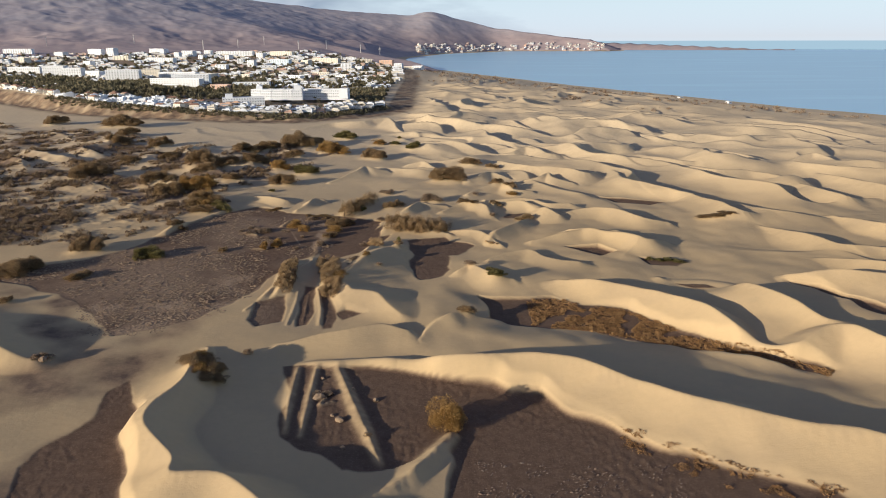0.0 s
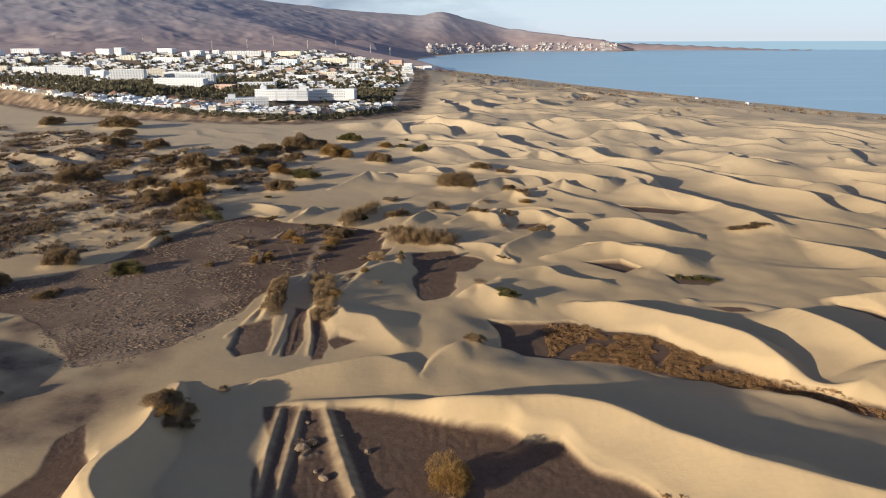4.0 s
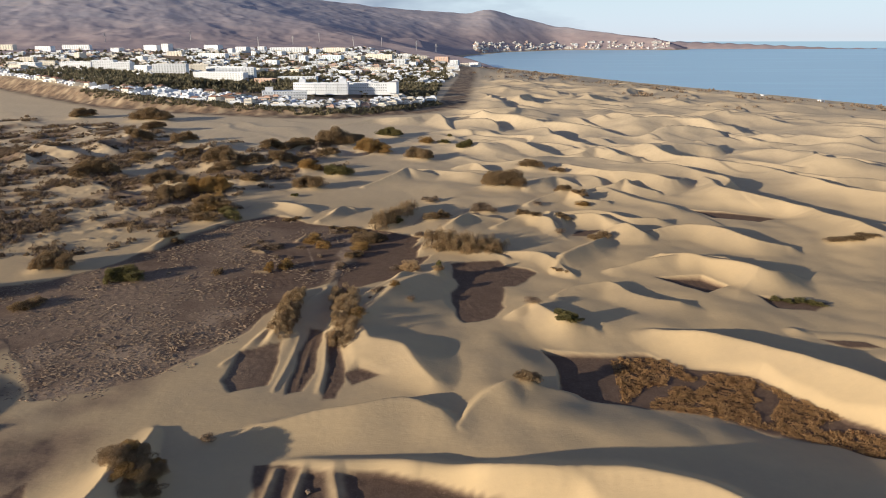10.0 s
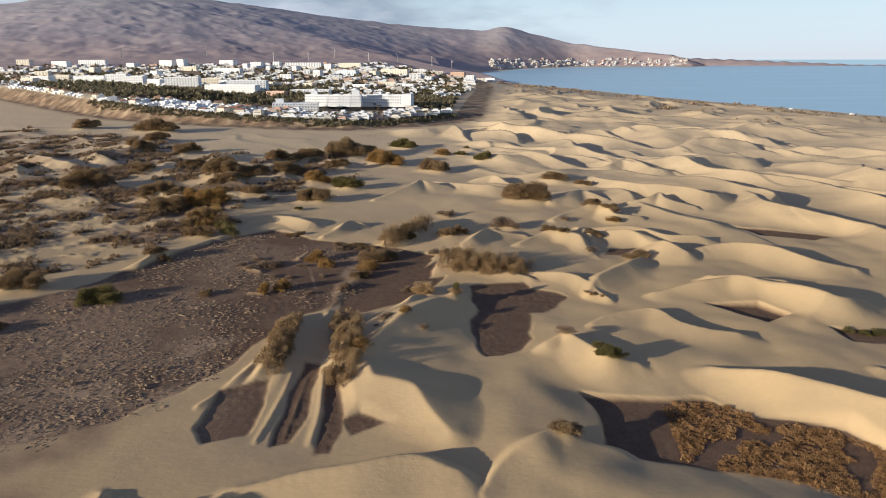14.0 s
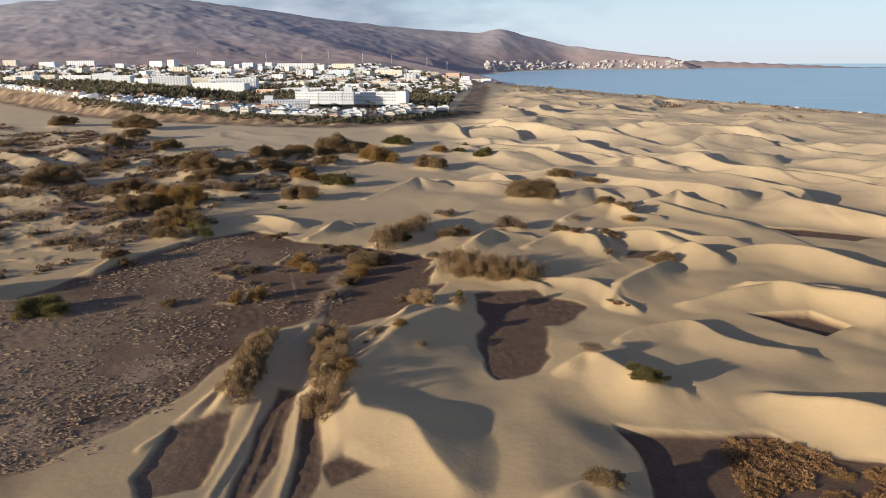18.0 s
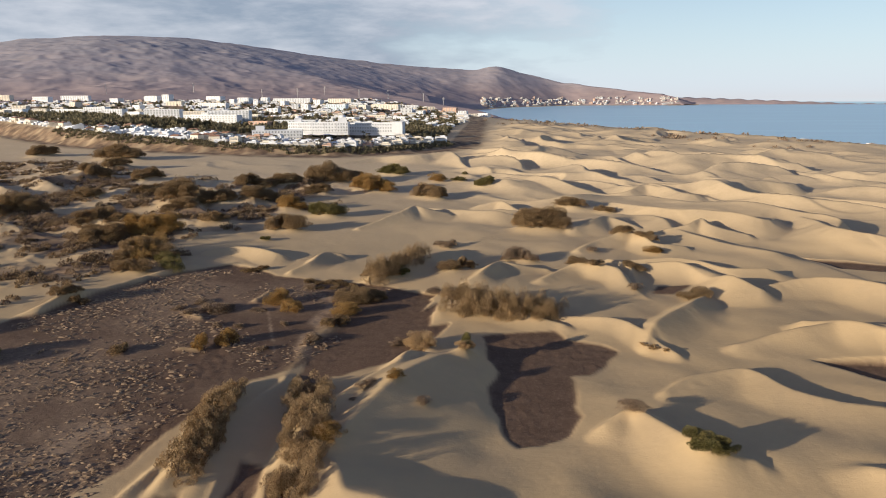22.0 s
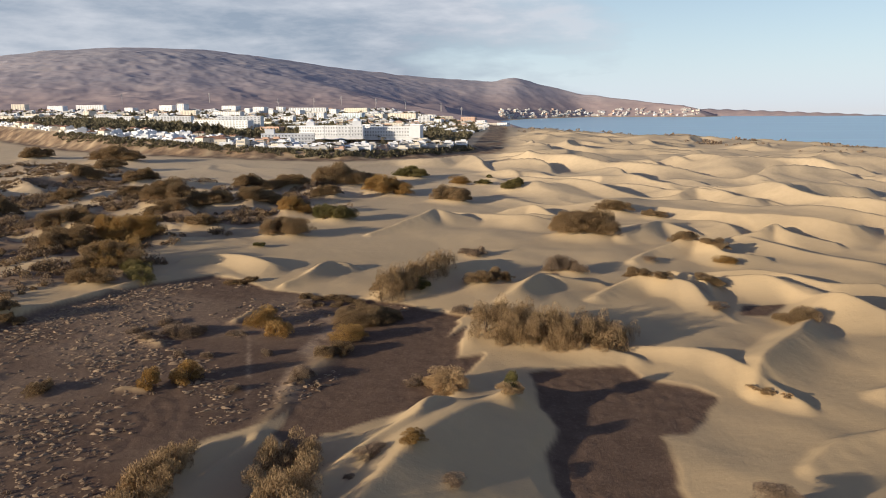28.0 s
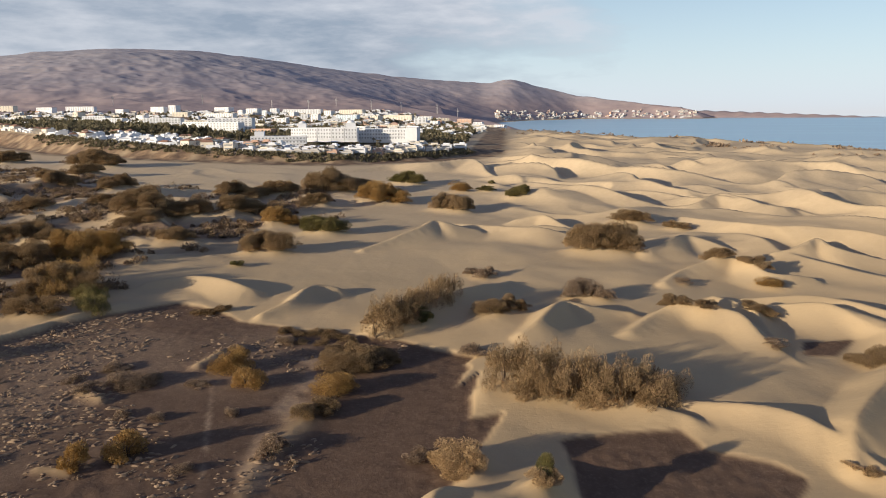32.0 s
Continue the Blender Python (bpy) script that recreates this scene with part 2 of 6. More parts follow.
def hill_material():
    k = Mat("haze_tinted_dry_hillside", 0.95)
    k.b.inputs["Specular IOR Level"].default_value = 0.1
    a, b = k.noise(0.0016, 6, 0.6), k.noise(0.008, 6, 0.65)
    strata = k.noise(0.0045, 6, 0.65, (0.45, 1.0, 3.0, 15))
    fine = k.noise(0.03, 5, 0.7)
    # rock tones greyed and blued: distance haze is put into the colour
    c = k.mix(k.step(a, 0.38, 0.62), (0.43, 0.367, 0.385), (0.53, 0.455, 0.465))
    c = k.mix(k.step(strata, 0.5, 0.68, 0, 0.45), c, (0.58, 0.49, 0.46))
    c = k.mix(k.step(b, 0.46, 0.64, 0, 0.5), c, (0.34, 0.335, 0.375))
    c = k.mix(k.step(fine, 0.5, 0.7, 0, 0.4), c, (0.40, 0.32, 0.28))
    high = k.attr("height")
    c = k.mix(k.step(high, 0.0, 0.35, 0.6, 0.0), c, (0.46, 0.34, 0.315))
    # painted haze: slopes turn bluish-grey as they rise
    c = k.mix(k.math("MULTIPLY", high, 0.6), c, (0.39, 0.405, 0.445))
    patch = k.noise(0.012, 8, 0.72, (0.6, 1.0, 2.0, 10))
    c = k.mix(k.step(patch, 0.52, 0.62, 0, 0.45), c, (0.27, 0.245, 0.27))
    c = k.mix(k.step(patch, 0.46, 0.38, 0, 0.45), c, (0.58, 0.48, 0.43))
    k.color(c)
    k.bump(patch, 3.0, 0.12)
    return k.m


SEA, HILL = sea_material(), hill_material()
FOAM = plain("foam", (0.75, 0.78, 0.8), (0.85, 0.86, 0.87), 0.5, 0.7)


# ---- ground: one sheet from behind the start to the horizon ----
SHORE = np.array([(690, 300, 0), (660, 600, 0), (635, 783, 0), (596, 958, 0), (521, 1070, 0), (399, 1347, 0), (274, 1612, 0), (173, 1886, 0),
                  (31, 2270, 0), (-85, 2575, 0), (-188, 3097, 0), (-196, 3600, 0), (0, 4200, 0), (400, 4600, 0),
                  (776, 4560, 0), (1030, 4480, 0), (1120, 4560, 0), (1200, 5200, 0)], float)
TERRACE = np.array([(-2600, 2600, 14), (-998, 1346, 14), (-734, 1131, 14), (-553, 982, 13), (-427, 884, 12), (-332, 852, 9),
                    (-239, 836, 6), (-172, 836, 5), (-112, 880, 4), (-74, 939, 4), (-75, 1100, 3), (-80, 1500, 3),
                    (-110, 2000, 3), (-160, 2600, 3), (-300, 3200, 3)], float)
DUNES, BERMS, FLATS, MOUNDS = [], [], [], []


def dune(front, back, *crest):
    """A dune by its crest (x, y, height above the flat), with the run of each side per metre of height."""
    DUNES.append((curve_through(crest), front, back))


def berm(front, back, *crest):
    """A narrow bank of sand that lies on a gravel flat."""
    BERMS.append((curve_through(crest), front, back))


def flat(depth, *ring):
    """A bare gravel flat between dunes, sunk by that depth."""
    FLATS.append((depth, list(ring)))


def smooth01(u):
    u = np.clip(u, 0.0, 1.0)
    return u * u * (3.0 - 2.0 * u)


def curve_through(points, steps=6):
    """A smooth line through a few crest points."""
    p = np.array(points, float)
    p = np.vstack([2 * p[0] - p[1], p, 2 * p[-1] - p[-2]])
    out = []
    for i in range(1, len(p) - 2):
        for u in np.linspace(0, 1, steps, endpoint=False):
            a, b, c, d = p[i - 1], p[i], p[i + 1], p[i + 2]
            out.append(0.5 * (2 * b + (c - a) * u + (2 * a - 5 * b + 4 * c - d) * u * u
                              + (3 * b - a - 3 * c + d) * u ** 3))
    out.append(p[-2])
    return np.array(out)


def along(x, y, line, soft=False):
    """Nearest place on a line: its distance, the side (1 on the right hand, -1 on the left, between them
    round the ends) and the third value there."""
    best = np.full(x.shape, 1e9)
    side = np.zeros(x.shape)
    value, weight = np.zeros(x.shape), np.full(x.shape, 1e-12)
    last = len(line) - 2
    for i, (a, b) in enumerate(zip(line[:-1], line[1:])):
        ux, uy = b[0] - a[0], b[1] - a[1]
        n = ux * ux + uy * uy + 1e-9
        raw = ((x - a[0]) * ux + (y - a[1]) * uy) / n
        k = np.clip(raw, 0, 1)
        dx, dy = x - a[0] - k * ux, y - a[1] - k * uy
        d = np.hypot(dx, dy)
        m = d < best
        best = np.where(m, d, best)
        cross = (uy * (x - a[0]) - ux * (y - a[1])) / math.sqrt(n)
        lean = np.sign(cross)
        if i == 0:
            lean = np.where(raw < 0, cross / (d + 1e-6), lean)
        if i == last:
            lean = np.where(raw > 1, cross / (d + 1e-6), lean)
        side = np.where(m, lean, side)
        near = np.exp(-np.minimum(d, 400) / 5.0)
        value += near * (a[2] + (b[2] - a[2]) * k)
        weight += near
    if soft:
        # away from the crest the distance is blended, so that bends leave no creases
        near, far = np.zeros(x.shape), np.full(x.shape, 1e-12)
        for a, b in zip(line[:-1], line[1:]):
            ux, uy = b[0] - a[0], b[1] - a[1]
            k = np.clip(((x - a[0]) * ux + (y - a[1]) * uy) / (ux * ux + uy * uy + 1e-9), 0, 1)
            d = np.hypot(x - a[0] - k * ux, y - a[1] - k * uy)
            w = np.exp(-(d - best) / (0.2 * best + 0.15))
            near += w * d
            far += w
        best = near / far
    return best, side, value / weight


def inside(x, y, ring):
    """True within a closed ring of points."""
    r = np.zeros(x.shape, bool)
    for (ax, ay), (bx, by) in zip(ring, ring[1:] + ring[:1]):
        if ay != by:
            r ^= ((ay > y) != (by > y)) & (x < (bx - ax) * (y - ay) / (by - ay) + ax)
    return r


def ring_depth(x, y, ring):
    """Distance to the ring's edge, positive within it."""
    line = np.array([(a, b, 0.0) for a, b in ring + ring[:1]])
    d, _, _ = along(x, y, line)
    return np.where(inside(x, y, ring), d, -d)


def hashed(ix, iy, seed):
    v = np.sin(ix * 127.1 + iy * 311.7 + seed * 74.7) * 43758.5453
    return v - np.floor(v)


def waves(x, y, size, seed=0, octaves=3):
    """Gradient noise about zero, of that size in metres, each octave turned against the last."""
    total, amp = np.zeros(x.shape), 1.25
    for o in range(octaves):
        c, s = math.cos(0.6 + 1.1 * o + seed), math.sin(0.6 + 1.1 * o + seed)
        u, v = (c * x + s * y) / size + 13.7 * o, (c * y - s * x) / size + 7.1 * o
        iu, iv = np.floor(u), np.floor(v)
        fu, fv = u - iu, v - iv
        a, b = fu ** 3 * (fu * (6 * fu - 15) + 10), fv ** 3 * (fv * (6 * fv - 15) + 10)

        def corner(i, j):
            w = 6.2832 * hashed(iu + i, iv + j, seed + o)
            return np.cos(w) * (fu - i) + np.sin(w) * (fv - j)

        total += amp * ((corner(0, 0) * (1 - a) + corner(1, 0) * a) * (1 - b) + (corner(0, 1) * (1 - a) + corner(1, 1) * a) * b)
        amp, size = amp * 0.5, size * 0.5
    return total


def base_level(x, y):
    """The low ground under the dunes: it rises gently away from the start and falls to the beach."""
    z = -7.6 - 0.0155 * np.clip(x, -400, 90) + 0.022 * np.clip(y, 0, 1150)
    d, side, _ = along(x, y, SHORE)
    off = d * np.sign(side)             # positive on the sea's side
    beach = smooth01((off + 260) / 260)
    z = z * (1 - beach) + 1.2 * beach
    return np.where(off > 0, 1.2 - 0.05 * np.minimum(off, 200), z), off


def terrace_rise(x, y):
    """The town's terrace with its sand cliff towards the dunes."""
    d, side, top = along(x, y, TERRACE)
    inner = -np.sign(side) * d
    slope = 10 + 1.3 * top + 9 * waves(x, y, 26, 5, 2) + 70 * smooth01((x + 110) / 40) * smooth01((y - 930) / 60)
    r = np.hypot(x + 10, y - 156)
    town = np.interp(r, (1100, 1400, 1750, 2050, 2400, 3000, 4800), (0, 3, 12, 23, 38, 55, 60))
    return top * smooth01((inner + slope) / slope) + town * smooth01(inner / 320), inner


def far_rise(x, y):
    """The far water and coast lift a little, to meet the sky where the eye sees the horizon."""
    r = np.hypot(x + 10, y - 130)
    return 25 * np.clip((r - 2500) / 2350, 0, 1) ** 1.5


def heaped(x, y, dunes, sand):
    """Sand of a list of dunes, blended where they meet."""
    for crest, front, back in dunes:
        lo, hi = crest[:, :2].min(0), crest[:, :2].max(0)
        reach = crest[:, 2].max() * max(front, back) + 2
        m = (x > lo[0] - reach) & (x < hi[0] + reach) & (y > lo[1] - reach) & (y < hi[1] + reach)
        if not m.any():
            continue
        d, side, h = along(x[m], y[m], crest, True)
        k = smooth01(0.5 + 0.5 * side)
        u = np.clip(d / np.maximum(h * (back + (front - back) * k), 0.05), 0, 1)
        prof = (1 - u) ** 1.7 * k + ((1 - u) ** 1.15 * 0.7 + (1 - smooth01(u)) * 0.3) * (1 - k)
        part = h * prof
        old = sand[m]
        e = 0.5 * np.clip(part / 0.8, 0, 1) * np.clip(old / 0.8, 0, 1)
        sand[m] = 0.5 * (old + part + np.sqrt((old - part) ** 2 + e * e) - e)
    return sand


def combed_dunes(x, y, off):
    """The open dune field towards the beach: ridges combed by the wind, gentle in front and steep behind."""
    run = 0.70 * x + 0.714 * y
    phase = run / 66 + 1.6 * waves(x, y, 260, 101, 2) + 0.75 * waves(x, y, 95, 102, 2)
    f = phase - np.floor(phase)
    high = 9.0 * np.clip(0.66 + 1.3 * waves(x + 31, y, 120, 103, 2), 0.08, 1.1)
    lee = np.clip(high / 46, 0.03, 0.3)
    saw = np.where(f < 1 - lee, np.clip((f - 0.12) / (0.88 - lee), 0, 1) ** 1.4, np.clip((1 - f) / lee, 0, 1) ** 1.05)
    near_sea = 0.42 + 0.58 * smooth01((-off - 120) / 380)
    phase = (0.60 * x + 0.80 * y) / 31 + 1.3 * waves(x, y, 110, 104, 2) + 0.6 * waves(x, y, 45, 105, 2)
    g = phase - np.floor(phase)
    less = 3.0 * np.clip(0.4 + 1.4 * waves(x, y, 70, 106, 2), 0.0, 1.1)
    small = np.where(g < 0.8, np.clip((g - 0.1) / 0.7, 0, 1) ** 1.4, (1 - g) / 0.2) * less * smooth01((y - 520) / 120)
    saw = saw + small / high
    return saw * high * near_sea * smooth01(((x - 70) * 0.8 + (y - 440) * 0.6) / 90) * smooth01((x + 75 - 0.05 * (y - 600)) / 60)


def grown_dunes(x, y):
    """Old, low dunes among the scrub: broad swells with a short shaded side."""
    phase = (0.62 * x + 0.785 * y) / 46 + 1.1 * waves(x, y, 150, 111, 2) + 0.5 * waves(x, y, 60, 112, 2)
    f = phase - np.floor(phase)
    high = 5.0 * np.clip(0.55 + 1.3 * waves(x, y + 17, 80, 113, 2), 0.1, 1.1)
    saw = np.where(f < 0.72, np.clip((f - 0.1) / 0.62, 0, 1) ** 1.3, ((1 - f) / 0.28) ** 1.2)
    return saw * high * (0.12 + 0.88 * grown(x, y)) * smooth01((-60 - x - 0.10 * (y - 300)) / 50) * smooth01((y - 385 + 0.15 * (x + 100)) / 60) * (1 - smooth01((y - 760) / 120))


def ground_height(x, y):
    x, y = np.asarray(x, float), np.asarray(y, float)
    z, off = base_level(x, y)
    rise, inner = terrace_rise(x, y)
    wx = x + 3.5 * waves(x, y, 38, 71, 2)
    wy = y + 3.5 * waves(x, y, 38, 72, 2)
    sand = np.maximum(heaped(wx, wy, DUNES, np.maximum(combed_dunes(x, y, off), grown_dunes(x, y))), 0)
    for cx, cy, r, h in MOUNDS:
        m = (np.abs(x - cx) < 2.6 * r) & (np.abs(y - cy) < 2.6 * r)
        if m.any():
            dx, dy = x[m] - cx, y[m] - cy
            sand[m] += h * np.exp(-((dx / r) ** 2 + (dy / r) ** 2) * 1.1)
    flat, cut = np.zeros(x.shape), np.zeros(x.shape)
    for depth, ring in FLATS:
        lo, hi = np.min(ring, 0) - 30, np.max(ring, 0) + 30
        m = (x > lo[0]) & (x < hi[0]) & (y > lo[1]) & (y < hi[1])
        if m.any():
            small = max(hi[0] - lo[0], hi[1] - lo[1]) < 110
            bend, x_mid = 1.0 if small else 3.5, (lo[0] + hi[0]) / 2
            e = ring_depth(x[m] + bend * waves(x[m], y[m], 22, 51, 2), y[m] + bend * waves(x[m], y[m], 22, 52, 2), ring)
            z[m] -= depth * smooth01((e + 22) / 26)
            shelf = 12.0 if x_mid > 30 and small else 0.0
            cut[m] = np.maximum(cut[m], smooth01((e + 3.5 + shelf) / (5.5 + shelf)))
            e = e + (0.4 if small else 0.35) * waves(x[m], y[m], 6, 9, 3)
            flat[m] = np.maximum(flat[m], smooth01(e / 1.1 + 0.45))
    sand = sand * (1 - 0.97 * cut)
    flat = flat * (1 - smooth01((sand - 0.45) / 0.8))
    berm = np.maximum(heaped(x, y, BERMS, np.zeros(x.shape)), 0)
    flat = flat * (1 - (0.62 + 0.3 * waves(x, y, 3, 64, 2)) * smooth01(berm / 0.8))
    out = smooth01((-inner - 5) / 40) * smooth01((-off - 20) / 60)
    roll = 0.5 + 1.8 * waves(x, y, 75, 1, 2) + 0.45 * waves(x, y, 19, 2, 2)
    right = smooth01((x + 0.12 * (y - 250) + 45) / 60)
    sand = (sand + np.maximum(roll, -0.6) * (0.3 + 0.7 * right) * (1 - flat)) * out
    rough = (0.25 + 0.75 * smooth01(2.5 * waves(x, y, 40, 62, 2) + 0.4)) * 0.15 * waves(x, y, 2.2, 4, 3) * flat + (0.1 + 0.8 * grown(x, y)) * np.maximum(waves(x, y, 9, 61, 3), 0) * (1 - right) * out * (1 - flat) * smooth01((y - 300) / 60)
    berm = berm * (0.9 + 0.25 * waves(x, y, 7, 65, 3))
    return z + rise + sand + berm + rough + far_rise(x, y), flat, out


# where wind-drawn clods crowd the gravel
CLODS = [(-147, 268), (-138, 286), (-124, 306), (-100, 308), (-82, 294), (-92, 275), (-102, 253), (-113, 246), (-124, 243)]
# where scrub has grown over the old dunes
SCRUB = [(-900, 950), (-525, 777), (-313, 712), (-213, 640), (-160, 600), (-168, 676), (-124, 654), (-100, 613), (-118, 500), (-138, 446),
         (-146, 409), (-166, 378), (-186, 358), (-230, 345), (-500, 330), (-900, 500)]


def grown(x, y):
    """How far scrub and dark soil have taken the sand, from 0 to 1."""
    return smooth01((ring_depth(x, y, SCRUB) + 8 + 34 * waves(x, y, 55, 121, 2)) / 34)


dune(3.0, 2.0, (-50, 217, 2.8), (-31, 213, 7), (-10, 212, 7), (5, 213, 7.7), (22, 215, 7.2), (40, 211, 7.8), (55, 198, 7.8), (70, 189, 7.8), (84, 182, 7.8), (97, 174, 7.8), (118, 165, 7.8), (143, 152, 7.2))
dune(3.3, 2.0, (51, 300, 1.6), (66, 293, 6.2), (83, 284, 7.2), (96, 271, 8.4), (106, 256, 8.4), (111, 243, 7.2), (113, 235, 5.6), (124, 231, 5.6), (144, 239, 7), (154, 225, 7.2), (173, 210, 7.2))
dune(3.1, 2.0, (100, 308, 1.6), (120, 297, 4.7), (130, 280, 7.8), (138, 263, 7.8), (144, 248, 5.6), (159, 250, 1.4))
dune(3.4, 2.0, (157, 305, 1.6), (175, 301, 6.2), (194, 292, 7.2), (222, 279, 7.2))
dune(3.4, 2.0, (71, 376, 1.6), (84, 366, 6.2), (96, 353, 7.8), (106, 348, 6.2), (116, 356, 1.6))
dune(3.9, 2.0, (134, 561, 1.6), (127, 494, 7.8), (141, 473, 7.8), (158, 458, 6.2), (167, 427, 7.8), (174, 402, 7.8), (192, 408, 1.6))
dune(3.9, 2.0, (45, 576, 1.6), (64, 544, 6.2), (88, 525, 7.8), (106, 512, 6.2), (123, 544, 1.6))
dune(3.9, 2.0, (42, 609, 1.6), (60, 612, 4.7), (77, 631, 7.2), (92, 595, 6.2), (111, 606, 1.6))
dune(3.9, 2.0, (127, 704, 1.6), (140, 658, 6.2), (165, 639, 3.1))
dune(3.9, 2.0, (197, 735, 1.6), (210, 679, 6.2), (238, 674, 1.6))
dune(3.9, 2.0, (195, 567, 1.6), (204, 530, 6.2), (233, 526, 4.7), (256, 510, 1.6))
dune(3.9, 2.0, (243, 511, 1.6), (247, 468, 6.2), (258, 441, 6.2), (276, 451, 1.6))
dune(3.9, 2.0, (284, 574, 1.6), (312, 592, 7.2), (319, 554, 3.1))
dune(3.9, 2.0, (278, 530, 1.6), (285, 489, 6.2), (308, 451, 6.2))
dune(3.9, 2.0, (182, 389, 1.6), (193, 360, 6.2), (206, 345, 4.7), (223, 341, 4.7), (252, 328, 4.7))
dune(3.9, 2.0, (189, 333, 1.6), (207, 314, 6.2), (234, 303, 6.2))
dune(3.9, 2.0, (74, 414, 1.6), (95, 417, 4.7), (111, 401, 4.7), (129, 392, 1.6))
dune(3.4, 2.0, (35, 440, 1.6), (52, 434, 6.2), (62, 416, 6.2), (68, 408, 1.6))
dune(4.7, 2.0, (-51, 772, 1.6), (-28, 810, 4.7), (11, 809, 7.8), (43, 811, 4.7), (71, 760, 1.6))
dune(4.7, 2.0, (64, 934, 1.6), (107, 922, 4.7), (152, 888, 1.6))
dune(4.7, 2.0, (175, 826, 1.6), (200, 771, 4.7), (237, 749, 1.6))
dune(4.7, 2.0, (242, 645, 1.6), (250, 602, 6.2), (275, 582, 1.6))
dune(3.9, 2.0, (233, 406, 1.6), (245, 378, 6.2), (274, 361, 6.2))
dune(4.7, 2.0, (170, 610, 1.6), (192, 573, 4.7), (218, 566, 1.6))
dune(4.7, 2.0, (-17, 655, 1.6), (9, 647, 6.2), (33, 619, 6.2), (47, 610, 1.6))
dune(3.9, 2.0, (-132, 443, 0.8), (-122, 448, 2.5), (-111, 446, 3.4), (-101, 439, 3.4), (-98, 438, 0.8))
dune(3.4, 2.0, (-89, 422, 0.8), (-84, 430, 2.5), (-82, 442, 3.4), (-76, 444, 0.8))
dune(5.4, 2.0, (-157, 338, 3.4), (-152, 355, 3.4), (-151, 369, 3.4), (-148, 383, 3.4), (-140, 398, 2.5), (-130, 424, 0.8))
dune(6.0, 2.0, (-34, 382, 0.8), (-28, 385, 1.9), (-18, 384, 2), (-8, 380, 2), (2, 375, 0.8))
dune(6.0, 2.0, (-72, 275, 0.4), (-70, 284, 2.5), (-70, 296, 3.4), (-71, 313, 3.4), (-71, 325, 0.8))
dune(6.0, 2.0, (-55, 285, 0.4), (-53, 292, 3), (-51, 308, 4.2), (-44, 323, 4.2), (-38, 333, 4.7), (-36, 343, 4.7), (-30, 346, 1.7))
dune(5.4, 3.2, (-45, 290, 2.6), (-42, 304, 4.8), (-38, 316, 5.8), (-34, 328, 5.8), (-28, 340, 5.2), (-24, 348, 3.6), (-22, 354, 1.0))
dune(3.4, 2.0, (25.5, 362, 0.8), (28.5, 369.5, 3.6), (34, 379, 4.0), (43, 394, 4.2), (56, 414, 0.8))
dune(3.4, 2.2, (33, 408, 0.5), (33, 418, 2.2), (31.5, 431, 3.2), (29, 444, 2.4), (26, 452, 0.4))
dune(3.4, 2.0, (-1, 416, 0.8), (10, 430, 3), (18, 430, 3.4), (26, 425, 3.8), (29, 416, 3.4), (32, 411, 0.8))
dune(4.7, 2.0, (34, 450, 0.8), (47, 449, 3.4), (58, 444, 4.2), (67, 434, 4.2), (80, 434, 3.4))
dune(3.7, 2.0, (17, 466, 0.8), (33, 482, 3.4), (42, 486, 4.2), (46, 471, 3.4), (59, 471, 0.8))
dune(3.7, 2.0, (60, 501, 1.2), (68, 503, 5), (76, 511, 7.2), (79, 500, 5), (93, 496, 1.2))
dune(3.7, 2.0, (19, 504, 1.2), (26, 511, 5), (32, 522, 6.2), (37, 523, 5), (49, 516, 1.2))
dune(3.7, 2.0, (-82, 500, 0.6), (-68, 520, 3.8), (-60, 535, 6.2), (-55, 534, 5), (-43, 535, 1.2))
dune(4.7, 2.0, (-54, 551, 1.2), (-35, 541, 3.8), (-17, 533, 5), (-6, 530, 2.5))
dune(3.7, 2.0, (-27, 567, 0.6), (-17, 570, 5), (-9, 557, 3.8), (-1, 551, 0.6))
dune(3.9, 2.0, (54, 664, 1.2), (62, 622, 5), (74, 625, 7.2), (86, 611, 5), (107, 603, 1.2))
dune(3.9, 2.0, (15, 650, 1.2), (35, 662, 3.8), (56, 643, 3.8), (71, 644, 1.2))
dune(3.7, 2.0, (-60, 412, 0.4), (-53, 421, 2.5), (-45, 433, 4.2), (-37, 445, 3.8), (-29, 461, 0.8))
dune(3.4, 2.0, (-25, 411, 0.4), (-20, 418, 3.4), (-14, 433, 3.4), (-7, 432, 2.5), (2, 431, 0.4))
dune(4.7, 2.0, (-158, 754, 1.2), (-123, 790, 3.8), (-92, 784, 6.2), (-64, 803, 7.2), (-52, 761, 5), (-38, 721, 0.6))
dune(4.7, 2.0, (-41, 776, 1.2), (-8, 786, 3.8), (17, 748, 0.6))
dune(4.7, 2.0, (13, 799, 1.2), (45, 756, 5), (81, 744, 1.2))
dune(5.0, 4.6, (-47, 290, 1.0), (-43, 291, 3.4), (-40, 286, 4.2), (-37.5, 281, 4.4), (-31.4, 278.5, 4.6), (-25.7, 275, 4.4), (-22, 267, 3.0), (-18, 259, 0.6))
dune(4.0, 2.0, (6, 312, 0.4), (11, 316, 2.5), (15, 312, 3.4), (19, 302, 3.8), (23, 297, 2.5), (33, 298, 0.4))
dune(5.3, 2.0, (-9, 238, 0.4), (-4, 247, 1.7), (3, 256, 2.7), (9, 262, 3.1), (14, 262, 1.7), (23, 262, 0.4))
